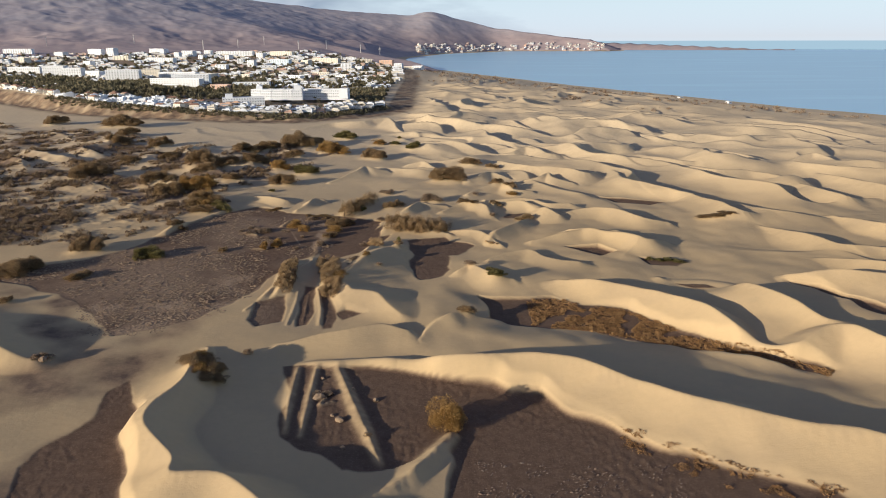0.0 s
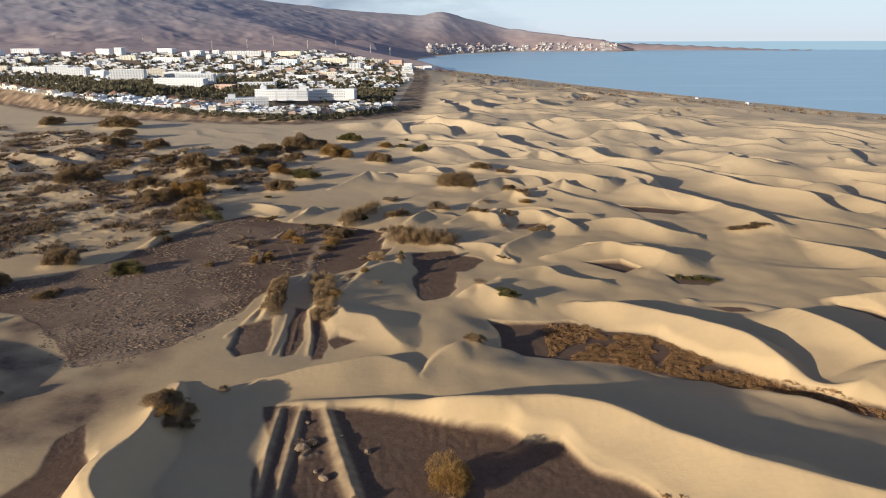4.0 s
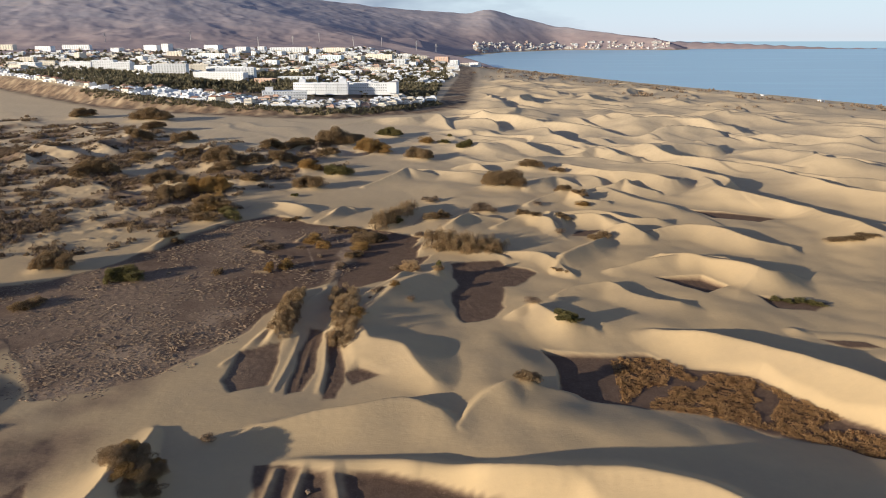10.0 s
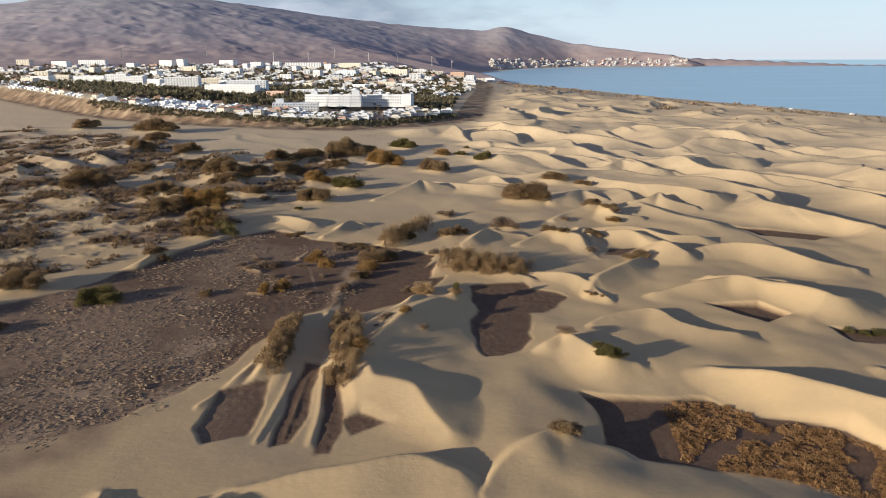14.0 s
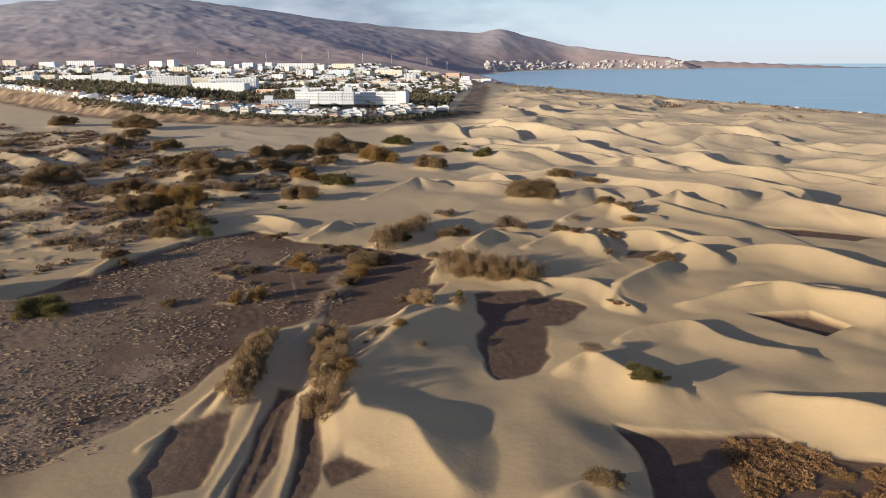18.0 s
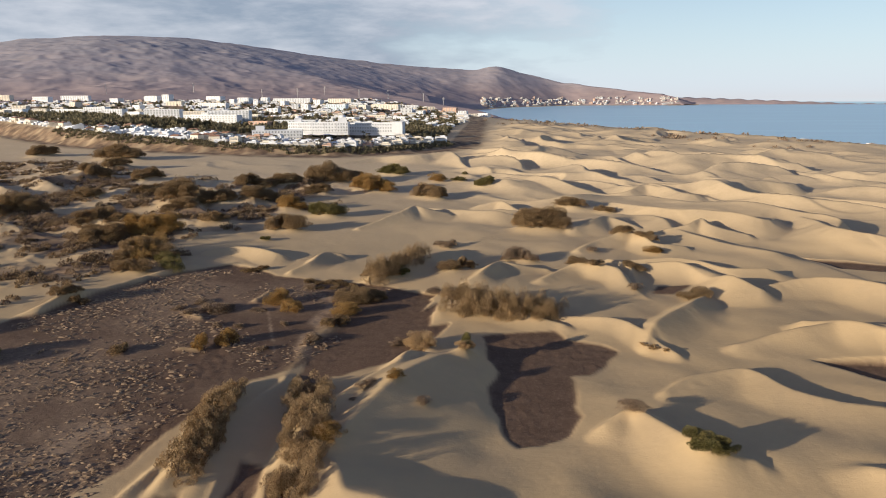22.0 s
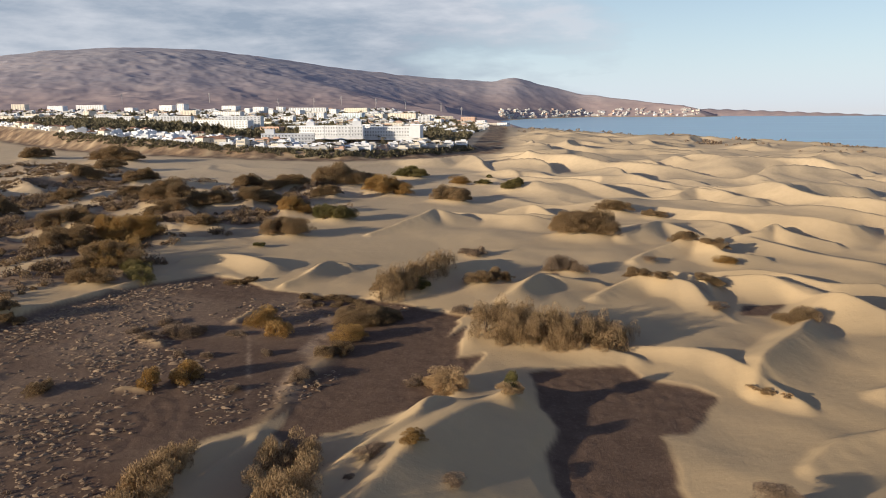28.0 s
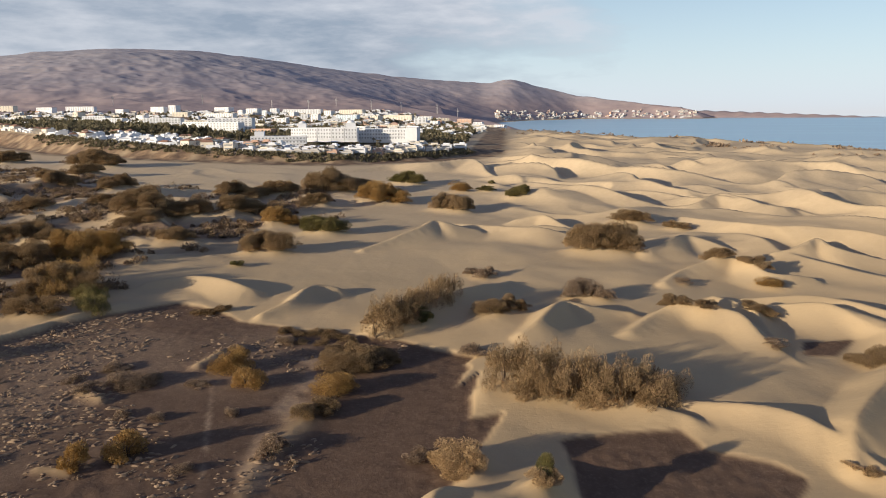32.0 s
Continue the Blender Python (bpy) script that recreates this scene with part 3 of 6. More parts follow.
dune(3.4, 2.0, (-83, 230, 0.4), (-82.5, 220, 2.4), (-81.5, 211, 5.0), (-81, 200, 6.4), (-81.5, 192, 6.8), (-84, 175, 7.2), (-70, 159, 7.2), (-67, 151, 7.2), (-53, 149, 7.2), (-42, 139, 7.2), (-26, 120, 7))
dune(5.4, 2.0, (-80, 265, 0.4), (-73, 292, 1.7), (-66, 320, 2.5), (-65, 331, 0.4))
dune(6.0, 2.0, (-58, 236, 0.7), (-43, 240, 3.5), (-26, 244, 4.2), (-14, 243, 1.4))
dune(3.9, 2.0, (4, 380, 0.6), (13, 377, 2.0), (22, 374, 2.4), (28, 364, 2.2), (31, 356, 0.8))
dune(4.7, 2.0, (47, 362, 0.8), (63, 366, 3.4), (79, 370, 4.2), (95, 368, 4.2))
dune(6.0, 2.0, (23, 329, 0.8), (40, 343, 2.5), (50, 331, 2.5), (66, 325, 2.5))
dune(4.7, 2.0, (-33, 537, 1.2), (-21, 545, 3.8), (-6, 547, 2.5))
dune(6.0, 2.0, (-138, 217, 1.4), (-159, 223, 7), (-203, 240, 7.2), (-244, 239, 7.2))
berm(3.0, 2.6, (-49.5, 218.4, 0.8), (-48, 197, 1.1), (-45.8, 178.7, 0.6))
berm(3.0, 2.6, (-43.2, 218.5, 0.8), (-42.2, 197.1, 1.1), (-41.1, 177.4, 0.6))
berm(3.0, 2.6, (-35.8, 217.9, 1.2), (-28.6, 196.6, 1.5), (-21.8, 177.7, 1.5), (-17.1, 164.2, 0.6))
berm(2.0, 2.0, (-37.2, 198.8, 0.2), (-38.3, 194.6, 1), (-34.3, 196.9, 0.3))
berm(3.0, 2.5, (2.3, 177.5, 1), (-2.4, 168.8, 2), (-9.5, 155.9, 2.2), (-19.8, 144.9, 2), (-28.6, 132.5, 1))
berm(9.0, 8.0, (-62, 378, 0.3), (-63.2, 367, 0.75), (-65.8, 355, 0.38), (-64.6, 344, 0.4), (-66, 334, 0.55), (-70, 324, 0.5))
berm(3.0, 2.5, (-87.5, 401, 0.4), (-89.3, 396, 1.5), (-91.5, 389, 0.5))
berm(3.5, 2.5, (-108.5, 375.5, 0.4), (-105, 373, 1.1), (-101.5, 371, 0.5))
berm(3.0, 2.5, (-97, 347, 0.4), (-94.5, 347.2, 1.0), (-92, 346.8, 0.5))
berm(4.0, 3.0, (-62.5, 287.7, 0.3), (-61, 268.2, 0.45), (-60.5, 252.9, 0.3))
berm(3.0, 2.6, (-58.0, 285, 0.2), (-56.2, 269, 0.3), (-55, 256, 0.2))
berm(4.0, 3.0, (-53.8, 288.2, 0.4), (-50, 269, 0.6), (-48.3, 254.1, 0.35))

flat(1.2, (-19, 367), (-10, 373), (0.5, 375.5), (3, 368), (10, 363), (16, 358), (13, 350), (8, 343), (4.5, 341), (4.5, 330), (2.6, 321), (-1, 313), (-6, 307), (-10, 306), (-13.5, 311), (-16, 319), (-16.2, 331), (-15, 346), (-18, 359))
flat(0.6, (-115, 431), (-82, 414), (-57, 412), (-35, 401), (-50, 371), (-61, 345), (-71, 332), (-80, 307), (-82, 284), (-91, 270), (-100, 256), (-113, 246), (-124, 243), (-140, 262), (-165, 285), (-205, 300), (-188, 321), (-172, 331), (-156, 355), (-144, 383), (-137, 412))
flat(1.0, (-54, 220), (-16, 219), (14, 207), (29, 200), (54, 177), (77, 163), (101, 153), (109, 141), (-1, 134), (1, 172), (-13, 161), (-28, 161), (-46, 178))
flat(0.8, (-102, 209), (-105, 201), (-106, 185), (-113, 160), (-100, 133), (-71, 133), (-88, 168), (-95, 198))
flat(2.6, (17, 286), (48, 288), (77, 276), (100, 248), (137, 222), (132, 218), (103, 233), (64, 252), (35, 259), (19, 262))
flat(0.3, (-77, 256), (-78, 276), (-67, 283), (-64, 270), (-63.5, 256), (-72, 250))
flat(0.3, (-58, 258), (-61, 294), (-56, 294), (-52, 262), (-53, 254), (-57, 252))
flat(0.3, (-46, 250), (-53.5, 290), (-49.5, 289), (-42, 260), (-42.5, 250.5))
flat(0.2, (-43.3, 265.5), (-40.4, 269.7), (-33.3, 264.8), (-39.5, 258.1))
flat(0.3, (39, 420), (51, 423), (43, 411), (36, 411))
flat(0.3, (64, 355), (82, 356), (89, 346), (79, 339))
flat(0.3, (98, 337), (112, 337), (123, 335), (114, 326), (101, 328))
flat(0.3, (105, 464), (123, 461), (145, 451), (133, 442), (113, 449))
flat(0.4, (158, 302), (171, 288), (183, 272), (200, 252), (178, 264), (167, 285))
flat(0.3, (-60, 335), (-50, 368), (-29, 375), (-36, 349), (-52, 335))
flat(0.4, (106, 303), (119, 301), (123, 296), (111, 297))
flat(0.2, (-62, 336), (-60, 354), (-48, 373), (-38, 388), (-33, 393), (-36, 374), (-43, 356), (-49, 346), (-54, 335), (-57, 328))
flat(0.2, (-59, 356), (-52, 364), (-46, 373), (-39, 383), (-36, 396), (-41, 405), (-47, 395), (-53, 380), (-57, 369), (-61, 359))


# ---- mesh helpers ----
def mesh_from(name, verts, faces, material, smooth=False):
    me = bpy.data.meshes.new(name)
    verts = np.asarray(verts, np.float32).reshape(-1, 3)
    faces = np.asarray(faces, np.int32)
    n, k = faces.shape
    me.vertices.add(len(verts))
    me.vertices.foreach_set("co", verts.ravel())
    me.loops.add(n * k)
    me.loops.foreach_set("vertex_index", faces.ravel())
    me.polygons.add(n)
    me.polygons.foreach_set("loop_start", np.arange(0, n * k, k, dtype=np.int32))
    me.polygons.foreach_set("use_smooth", np.full(n, smooth))
    me.update(calc_edges=True)
    me.materials.append(material)
    return me


def grid_faces(rows, cols):
    i = np.arange(rows * cols).reshape(rows, cols)
    return np.stack([i[:-1, :-1], i[:-1, 1:], i[1:, 1:], i[1:, :-1]], -1).reshape(-1, 4)


def part(name, me, parent, label=""):
    ob = new(name, me)
    ob.parent = parent
    return tagged(ob, label) if label else ob


def boxes(name, items, material):
    """One mesh of boxes: each (x, y, z, half x, half y, half z) about its middle."""
    v, f = [], []
    for x, y, z, a, b, c in items:
        n = len(v)
        v += [(x + i * a, y + j * b, z + k * c) for i in (-1, 1) for j in (-1, 1) for k in (-1, 1)]
        f += [[n + q for q in s] for s in ((0, 1, 3, 2), (4, 6, 7, 5), (0, 4, 5, 1), (2, 3, 7, 6), (0, 2, 6, 4), (1, 5, 7, 3))]
    return mesh_from(name, v, f, material)


def height_at(x, y):
    return float(ground_height(np.array([x]), np.array([y]))[0][0])


# ---- bushes: where they stand, how wide and high, and of which sort ----
SPOTS = []


def bush(kind, *spots):
    """Bushes of one sort: (x, y, width, height) each."""
    for x, y, w, h in spots:
        SPOTS.append((kind, x, y, w, h))
        if w > 2.5:
            MOUNDS.append((x, y, 0.62 * w, min(0.09 * w, 1.0)))


# tall cones of sand held together by straw
MOUNDS += [(-35, 355, 5.2, 1.6), (-23, 346, 3.6, 1.3), (-40, 357, 3.0, 0.8)]


bush("tam", (-5.5, 506.5, 8.6, 8.2), (-2.8, 504.5, 11.1, 9.5), (0.2, 504.9, 10.6, 10.0), (3.4, 507.2, 8.8, 8.3), (6.5, 509.1, 10.3, 9.8), (9.0, 505.3, 12.9, 10.5), (11.9, 505.0, 11.6, 6.8), (17.6, 567.7, 9.0, 3.8))
bush("tam", (20.2, 569.2, 8.7, 4.6), (21.9, 565.2, 8.3, 5.3), (24.3, 565.2, 6.9, 5.1), (26.8, 565.6, 8.8, 4.4), (36.8, 557.7, 5.4, 3.2), (39.4, 557.5, 5.2, 3.4), (41.9, 556.9, 6.4, 2.8), (-59.9, 417.8, 6.5, 2.9))
bush("tam", (-57.6, 415.6, 6.8, 4.0), (-56.1, 417.5, 4.9, 3.8), (-53.8, 415.7, 6.8, 4.2), (-52.3, 417.7, 5.6, 3.1), (-142.0, 646.8, 12.1, 10.5), (-139.0, 650.3, 14.6, 8.9), (-132.3, 640.2, 16.5, 13.4), (-130.3, 647.6, 15.0, 13.7))
bush("tam", (-127.3, 651.3, 16.1, 8.7), (-120.8, 641.9, 13.4, 8.9), (-120.0, 654.3, 12.3, 7.7), (-121.9, 664.1, 5.9, 5.6), (-120.1, 665.8, 7.9, 4.9), (-118.1, 666.3, 6.6, 4.6), (-115.6, 664.8, 7.0, 5.9), (-114.0, 667.0, 7.0, 5.1))
bush("tam", (-127.9, 588.9, 6.9, 4.6), (-126.3, 591.2, 5.6, 5.3), (-124.1, 591.3, 7.6, 4.2), (-121.7, 590.8, 6.9, 5.8), (-119.9, 592.4, 6.4, 5.5), (-174.7, 599.6, 8.1, 5.4), (-171.6, 598.3, 8.4, 6.6), (-171.1, 603.2, 10.1, 7.6))
bush("tam", (-170.0, 606.4, 10.2, 7.7), (-167.7, 607.1, 9.7, 6.0), (-164.0, 604.0, 8.4, 5.7), (-161.7, 604.6, 8.8, 6.1), (-161.4, 616.8, 10.4, 6.4), (-160.9, 623.8, 9.5, 5.9), (-157.6, 622.7, 8.5, 7.4), (-154.4, 621.8, 10.8, 6.8))
bush("tam", (-151.5, 621.8, 12.0, 6.5), (-149.3, 623.7, 9.0, 6.4), (-148.8, 630.6, 10.2, 5.5), (-156.7, 560.7, 8.2, 6.6), (-152.7, 557.1, 10.5, 6.3), (-150.3, 557.2, 10.0, 6.9), (-150.6, 564.1, 7.2, 6.9), (-145.8, 558.5, 8.7, 5.2))
bush("tam", (-146.5, 566.5, 8.2, 5.5), (-142.9, 563.6, 9.2, 5.0), (-172.7, 546.6, 9.7, 4.7), (-170.8, 549.2, 9.9, 6.4), (-167.1, 548.0, 8.9, 5.7), (-165.9, 552.1, 10.3, 6.9), (-162.6, 551.7, 6.8, 5.6), (-193.6, 541.0, 11.5, 7.5))
bush("tam", (-191.7, 543.6, 12.4, 7.9), (-189.1, 544.8, 10.9, 7.5), (-186.3, 545.7, 11.4, 9.5), (-180.5, 541.2, 10.5, 8.3), (-181.4, 548.7, 12.3, 8.3), (-177.3, 547.3, 10.1, 7.7), (-264.3, 643.1, 7.0, 6.7), (-258.8, 638.4, 10.6, 5.2))
bush("tam", (-258.0, 641.8, 10.3, 6.0), (-257.2, 645.1, 8.3, 5.8), (-255.1, 646.3, 8.7, 7.5), (-253.8, 648.7, 6.8, 6.2), (-250.6, 648.0, 8.5, 5.2), (-252.7, 557.0, 8.6, 4.5), (-252.4, 560.6, 6.2, 5.9), (-248.6, 559.4, 8.6, 5.4))
bush("tam", (-247.0, 561.1, 8.6, 4.7), (-247.2, 565.4, 8.0, 4.3), (-231.0, 580.6, 7.9, 3.9), (-228.7, 581.3, 7.9, 5.2), (-225.8, 581.2, 7.4, 4.7), (-223.3, 581.6, 8.8, 3.9), (-223.6, 586.6, 5.7, 5.2), (-155.4, 425.7, 7.4, 4.7))
bush("tam", (-154.7, 428.6, 8.8, 7.0), (-154.9, 432.8, 7.3, 6.4), (-152.7, 433.6, 9.6, 7.9), (-149.8, 433.5, 8.4, 6.7), (-147.4, 434.0, 7.2, 6.8), (-143.0, 431.8, 10.0, 5.9), (-184.5, 452.7, 7.3, 6.9), (-186.1, 458.9, 9.0, 8.5))
bush("tam", (-182.1, 457.9, 7.5, 7.1), (-178.2, 456.9, 8.8, 8.4), (-178.1, 460.9, 9.2, 8.8), (-148.0, 413.6, 6.6, 4.9), (-145.0, 413.7, 5.9, 4.2), (-142.4, 414.5, 7.1, 4.8), (-182.3, 522.2, 9.9, 3.7), (-180.3, 524.2, 8.0, 5.3))
bush("tam", (-180.2, 529.6, 8.1, 4.6), (-174.6, 525.0, 10.1, 6.5), (-174.8, 530.8, 7.7, 3.6), (-155.9, 500.4, 6.3, 3.9), (-152.7, 498.6, 7.3, 3.9), (-150.6, 498.9, 6.8, 4.9), (-149.3, 501.0, 6.2, 3.6), (-147.0, 500.9, 6.9, 3.2))
bush("tam", (-204.0, 480.9, 8.5, 6.8), (-205.8, 487.6, 9.7, 7.4), (-200.3, 484.5, 8.4, 5.9), (-200.0, 488.3, 8.2, 7.8), (-196.4, 487.7, 8.4, 8.0), (-192.8, 487.1, 11.3, 5.4), (-193.3, 491.9, 10.4, 5.9), (-352.2, 753.8, 16.1, 8.0))
bush("tam", (-350.4, 758.7, 18.4, 10.7), (-340.9, 751.4, 15.0, 12.2), (-339.7, 757.2, 13.1, 12.5), (-338.7, 763.4, 15.2, 10.0), (-329.1, 755.9, 17.9, 9.6), (-327.2, 760.6, 16.7, 8.2), (-302.9, 642.7, 7.4, 4.7), (-301.7, 645.3, 7.3, 6.9))
bush("tam", (-295.4, 640.6, 8.6, 8.2), (-296.1, 645.9, 10.4, 7.3), (-295.7, 649.8, 9.3, 7.2), (-288.6, 643.9, 7.4, 7.0), (-289.7, 649.8, 10.2, 6.7), (-422.8, 763.2, 9.5, 6.1), (-419.8, 764.0, 9.8, 8.8), (-417.1, 765.2, 8.7, 8.3))
bush("tam", (-415.8, 768.1, 10.0, 9.5), (-412.7, 768.7, 12.3, 6.8), (-412.9, 773.6, 10.4, 7.1), (-411.3, 776.2, 10.9, 7.9), (-314.2, 689.8, 7.4, 4.4), (-309.4, 686.5, 6.7, 5.0), (-309.0, 690.2, 9.5, 6.5), (-306.3, 690.2, 8.2, 5.2))
bush("tam", (-307.5, 696.4, 7.2, 6.0), (-302.7, 693.1, 8.1, 6.8), (-301.4, 695.2, 9.2, 5.6), (-65.2, 595.1, 8.4, 6.3), (-63.1, 598.4, 9.1, 8.1), (-60.2, 593.7, 7.0, 5.5), (-58.2, 597.9, 8.3, 7.8), (-55.2, 591.4, 9.1, 8.1))
bush("tam", (-53.0, 593.7, 9.3, 7.5), (-50.5, 592.8, 6.9, 6.6), (-119.0, 489.6, 6.6, 6.3), (-117.7, 493.8, 9.2, 6.5), (-115.5, 495.6, 7.5, 7.1), (-111.1, 491.5, 7.2, 6.8), (-108.8, 492.8, 10.0, 7.6), (-64.4, 393.8, 7.5, 3.6))
bush("tam", (-61.7, 391.1, 6.7, 4.5), (-60.8, 395.7, 5.6, 5.3), (-58.1, 393.5, 7.0, 5.2), (-56.2, 393.9, 7.7, 4.1), (-63.4, 369.5, 4.2, 3.2), (-61.8, 371.8, 4.0, 2.6), (-60.0, 372.9, 5.3, 3.5), (-58.0, 398.0, 4.9, 3.4))
bush("tam", (-56.1, 399.9, 5.6, 3.3), (-53.4, 397.7, 4.7, 3.2), (-107, 424, 4.6, 1.8), (-104.2, 424.5, 4.0, 2.0), (-101.6, 425.5, 4.4, 1.8), (-33.2, 427.0, 7.2, 3.5), (-31.2, 427.2, 5.1, 4.0), (-29.3, 430.7, 5.4, 3.8))
bush("tam", (-27.3, 429.8, 5.2, 3.5), (-25.4, 431.8, 4.9, 3.0), (45.5, 408.6, 4.9, 2.2), (47.0, 405.9, 6.6, 2.5), (50.1, 406.4, 7.1, 3.4), (31.8, 436.0, 5.5, 1.7), (32.9, 433.2, 5.0, 1.9), (35.1, 433.4, 5.4, 2.5))
bush("tam", (19.8, 430.4, 5.9, 2.2), (11.4, 434.9, 4.5, 2.3), (13.0, 433.5, 5.5, 2.8), (15.0, 433.4, 5.1, 2.2), (44.4, 480.9, 5.5, 2.4), (46.7, 480.1, 5.6, 2.8), (48.4, 477.2, 5.0, 3.1), (35.7, 489.7, 6.8, 3.1))
bush("tam", (37.2, 485.8, 6.1, 3.7), (40.3, 487.7, 5.8, 2.3))
bush("grey", (-11.1, 447.8, 6.8, 5.4), (-8.9, 449.7, 6.7, 5.4), (-7.0, 449.4, 5.4, 4.2), (-5.2, 448.0, 5.5, 4.2), (-3.4, 446.6, 5.9, 3.5), (-40.1, 471.5, 4.8, 2.8), (-37.7, 468.6, 5.1, 2.3), (-35.6, 470.4, 5.0, 2.9))
bush("grey", (-64.6, 356.0, 4.2, 3.2), (-76.3, 369.2, 3.0, 1.9), (-94.8, 365.9, 3.3, 1.4), (-88.5, 365.7, 3.0, 1.7), (-102.5, 379.1, 5.6, 3.2), (-99.2, 378.5, 6.7, 3.0), (-97.7, 380.6, 4.8, 2.2), (-107.4, 386.6, 5.1, 1.9))
bush("grey", (-76.2, 349.6, 3.3, 1.5), (-35.5, 402.8, 5.5, 2.6), (-106.0, 374.6, 4.8, 1.8), (-41.2, 357.7, 4.5, 1.7), (30.6, 413.2, 5.5, 2.1))
bush("grey", (22.5, 466.3, 5.3, 2.0))
bush("tam", (-80.5, 413, 4.5, 1.5), (-77, 411.5, 4.0, 1.3), (-73, 412.5, 5.0, 1.7), (-69, 411, 5.0, 1.8), (-64.5, 408, 4.6, 1.5), (-70.5, 406.5, 3.6, 1.2), (-75, 406, 3.2, 1.1), (-66.5, 403.5, 4.0, 1.4), (-62, 404, 4.2, 1.5))
bush("grey", (-78.8, 406.1, 5.3, 2.2), (-87.5, 380.0, 4.1, 1.5), (-112.2, 379.1, 3.7, 1.4))
bush("gold", (-84.6, 389.5, 7.3, 4.9), (-77.9, 381.3, 5.7, 4.7), (-92.4, 348.4, 4.6, 5.2), (-86.6, 352.6, 5.6, 5.4), (-61.0, 380.6, 7.6, 4.6), (-174.3, 470.1, 9.8, 9.3), (-170.4, 468.5, 7.6, 7.2))
bush("gold", (-166.8, 467.6, 10.4, 9.4), (-167.4, 473.1, 7.6, 7.2), (-166.3, 475.9, 7.8, 7.4), (-159.2, 469.5, 8.4, 8.0), (-157.9, 472.1, 8.8, 8.4), (-130.4, 541.3, 6.3, 4.8), (-127.4, 539.5, 8.4, 7.7), (-126.3, 543.2, 7.0, 6.1))
bush("gold", (-123.3, 541.3, 6.2, 5.9), (-120.8, 540.9, 6.5, 4.9), (-58.9, 658.5, 12.8, 6.0), (-103.9, 615.9, 10.6, 8.2), (-101.4, 618.1, 10.1, 9.4), (-96.8, 609.0, 9.7, 9.2), (-95.1, 615.5, 12.7, 10.2), (-92.0, 614.6, 10.5, 6.5))
bush("gold", (-90.0, 619.6, 9.9, 6.3), (-85.3, 610.2, 8.8, 6.9), (46.5, 466.0, 7.2, 2.7))
bush("green", (-107.8, 526.9, 8.6, 6.6), (-105.5, 528.4, 8.9, 6.6), (-101.9, 525.1, 8.2, 5.3), (-99.6, 526.8, 8.7, 6.0), (-97.9, 530.2, 8.8, 4.9), (-30.4, 630.4, 5.2, 4.8), (-28.6, 630.4, 6.4, 4.5))
bush("green", (-26.7, 632.9, 4.9, 4.6), (-24.8, 631.1, 6.8, 5.4), (-23.0, 634.6, 6.2, 4.9), (-46.8, 657.7, 7.0, 2.1), (-44.3, 658.5, 5.3, 2.9), (-41.7, 655.9, 6.2, 3.0), (-103.2, 698.2, 8.2, 4.5), (-100.6, 696.9, 8.1, 6.0))
bush("green", (-97.6, 693.3, 8.5, 5.4), (-96.1, 698.6, 7.9, 7.5), (-93.5, 697.1, 7.9, 7.5), (-90.3, 691.8, 9.8, 5.3), (-88.3, 694.2, 10.5, 6.4), (-42.4, 694.5, 5.3, 2.6), (-52.2, 421.4, 4.4, 1.7), (-50.5, 421.6, 4.9, 2.1))
bush("green", (-48.4, 419.3, 4.5, 2.5), (-116.4, 472.0, 4.7, 1.8))
bush("tam", (-150.2, 379.0, 4.6, 3.3), (-148.8, 380.6, 3.7, 2.6), (-146.3, 380.5, 4.0, 2.5), (-112.1, 344.3, 5.6, 2.7), (-262.0, 500.1, 12.7, 8.7), (-265.2, 510.0, 13.4, 8.7), (-259.7, 508.0, 10.7, 10.2), (-257.1, 510.0, 14.2, 9.6))
bush("tam", (-255.6, 513.3, 10.8, 10.3), (-249.7, 510.9, 9.6, 7.7), (-247.7, 513.6, 11.9, 6.9))
bush("gold", (-46.0, 299.0, 6.6, 2.8), (-36.7, 322.1, 3.7, 2.2))
bush("green", (22.0, 302.0, 5.1, 3.0), (23.4, 299.4, 5.8, 2.9), (26.0, 300.4, 5.5, 3.6), (-22.6, 346.5, 3.0, 4.6))
bush("grey", (13.0, 316.6, 6.0, 2.3), (-42.7, 320.8, 4.3, 1.7), (-29.9, 316.5, 3.4, 1.3), (-65.0, 359.2, 3.9, 2.2), (-44.5, 315.0, 1.8, 0.8))
bush("gold", (0.8, 184.1, 11.4, 10.4))
bush("straw", (23.6, 361.0, 2.4, 1.1), (26.0, 359.4, 2.8, 1.2), (28.6, 357.6, 2.2, 0.9), (-35.2, 355.2, 6.4, 5.4), (-33.4, 353.4, 5.4, 3.2), (-36.8, 356.6, 5.0, 3.4), (-35.6, 352.6, 4.4, 2.2), (-23.2, 345.4, 4.4, 2.8))
bush("tam", (-83.6, 212.5, 6.4, 2.6), (-81.0, 209.8, 7.0, 2.8), (-79.0, 213.2, 7.2, 3.2), (-77.2, 209.0, 7.6, 3.0), (-74.8, 211.6, 7.0, 2.8), (-76.0, 205.4, 6.6, 2.4), (-72.8, 206.8, 5.6, 2.0))
bush("gold", (-81.4, 213.8, 5.2, 2.6), (-78.4, 206.6, 5.6, 2.4), (-75.4, 214.0, 4.6, 2.0))
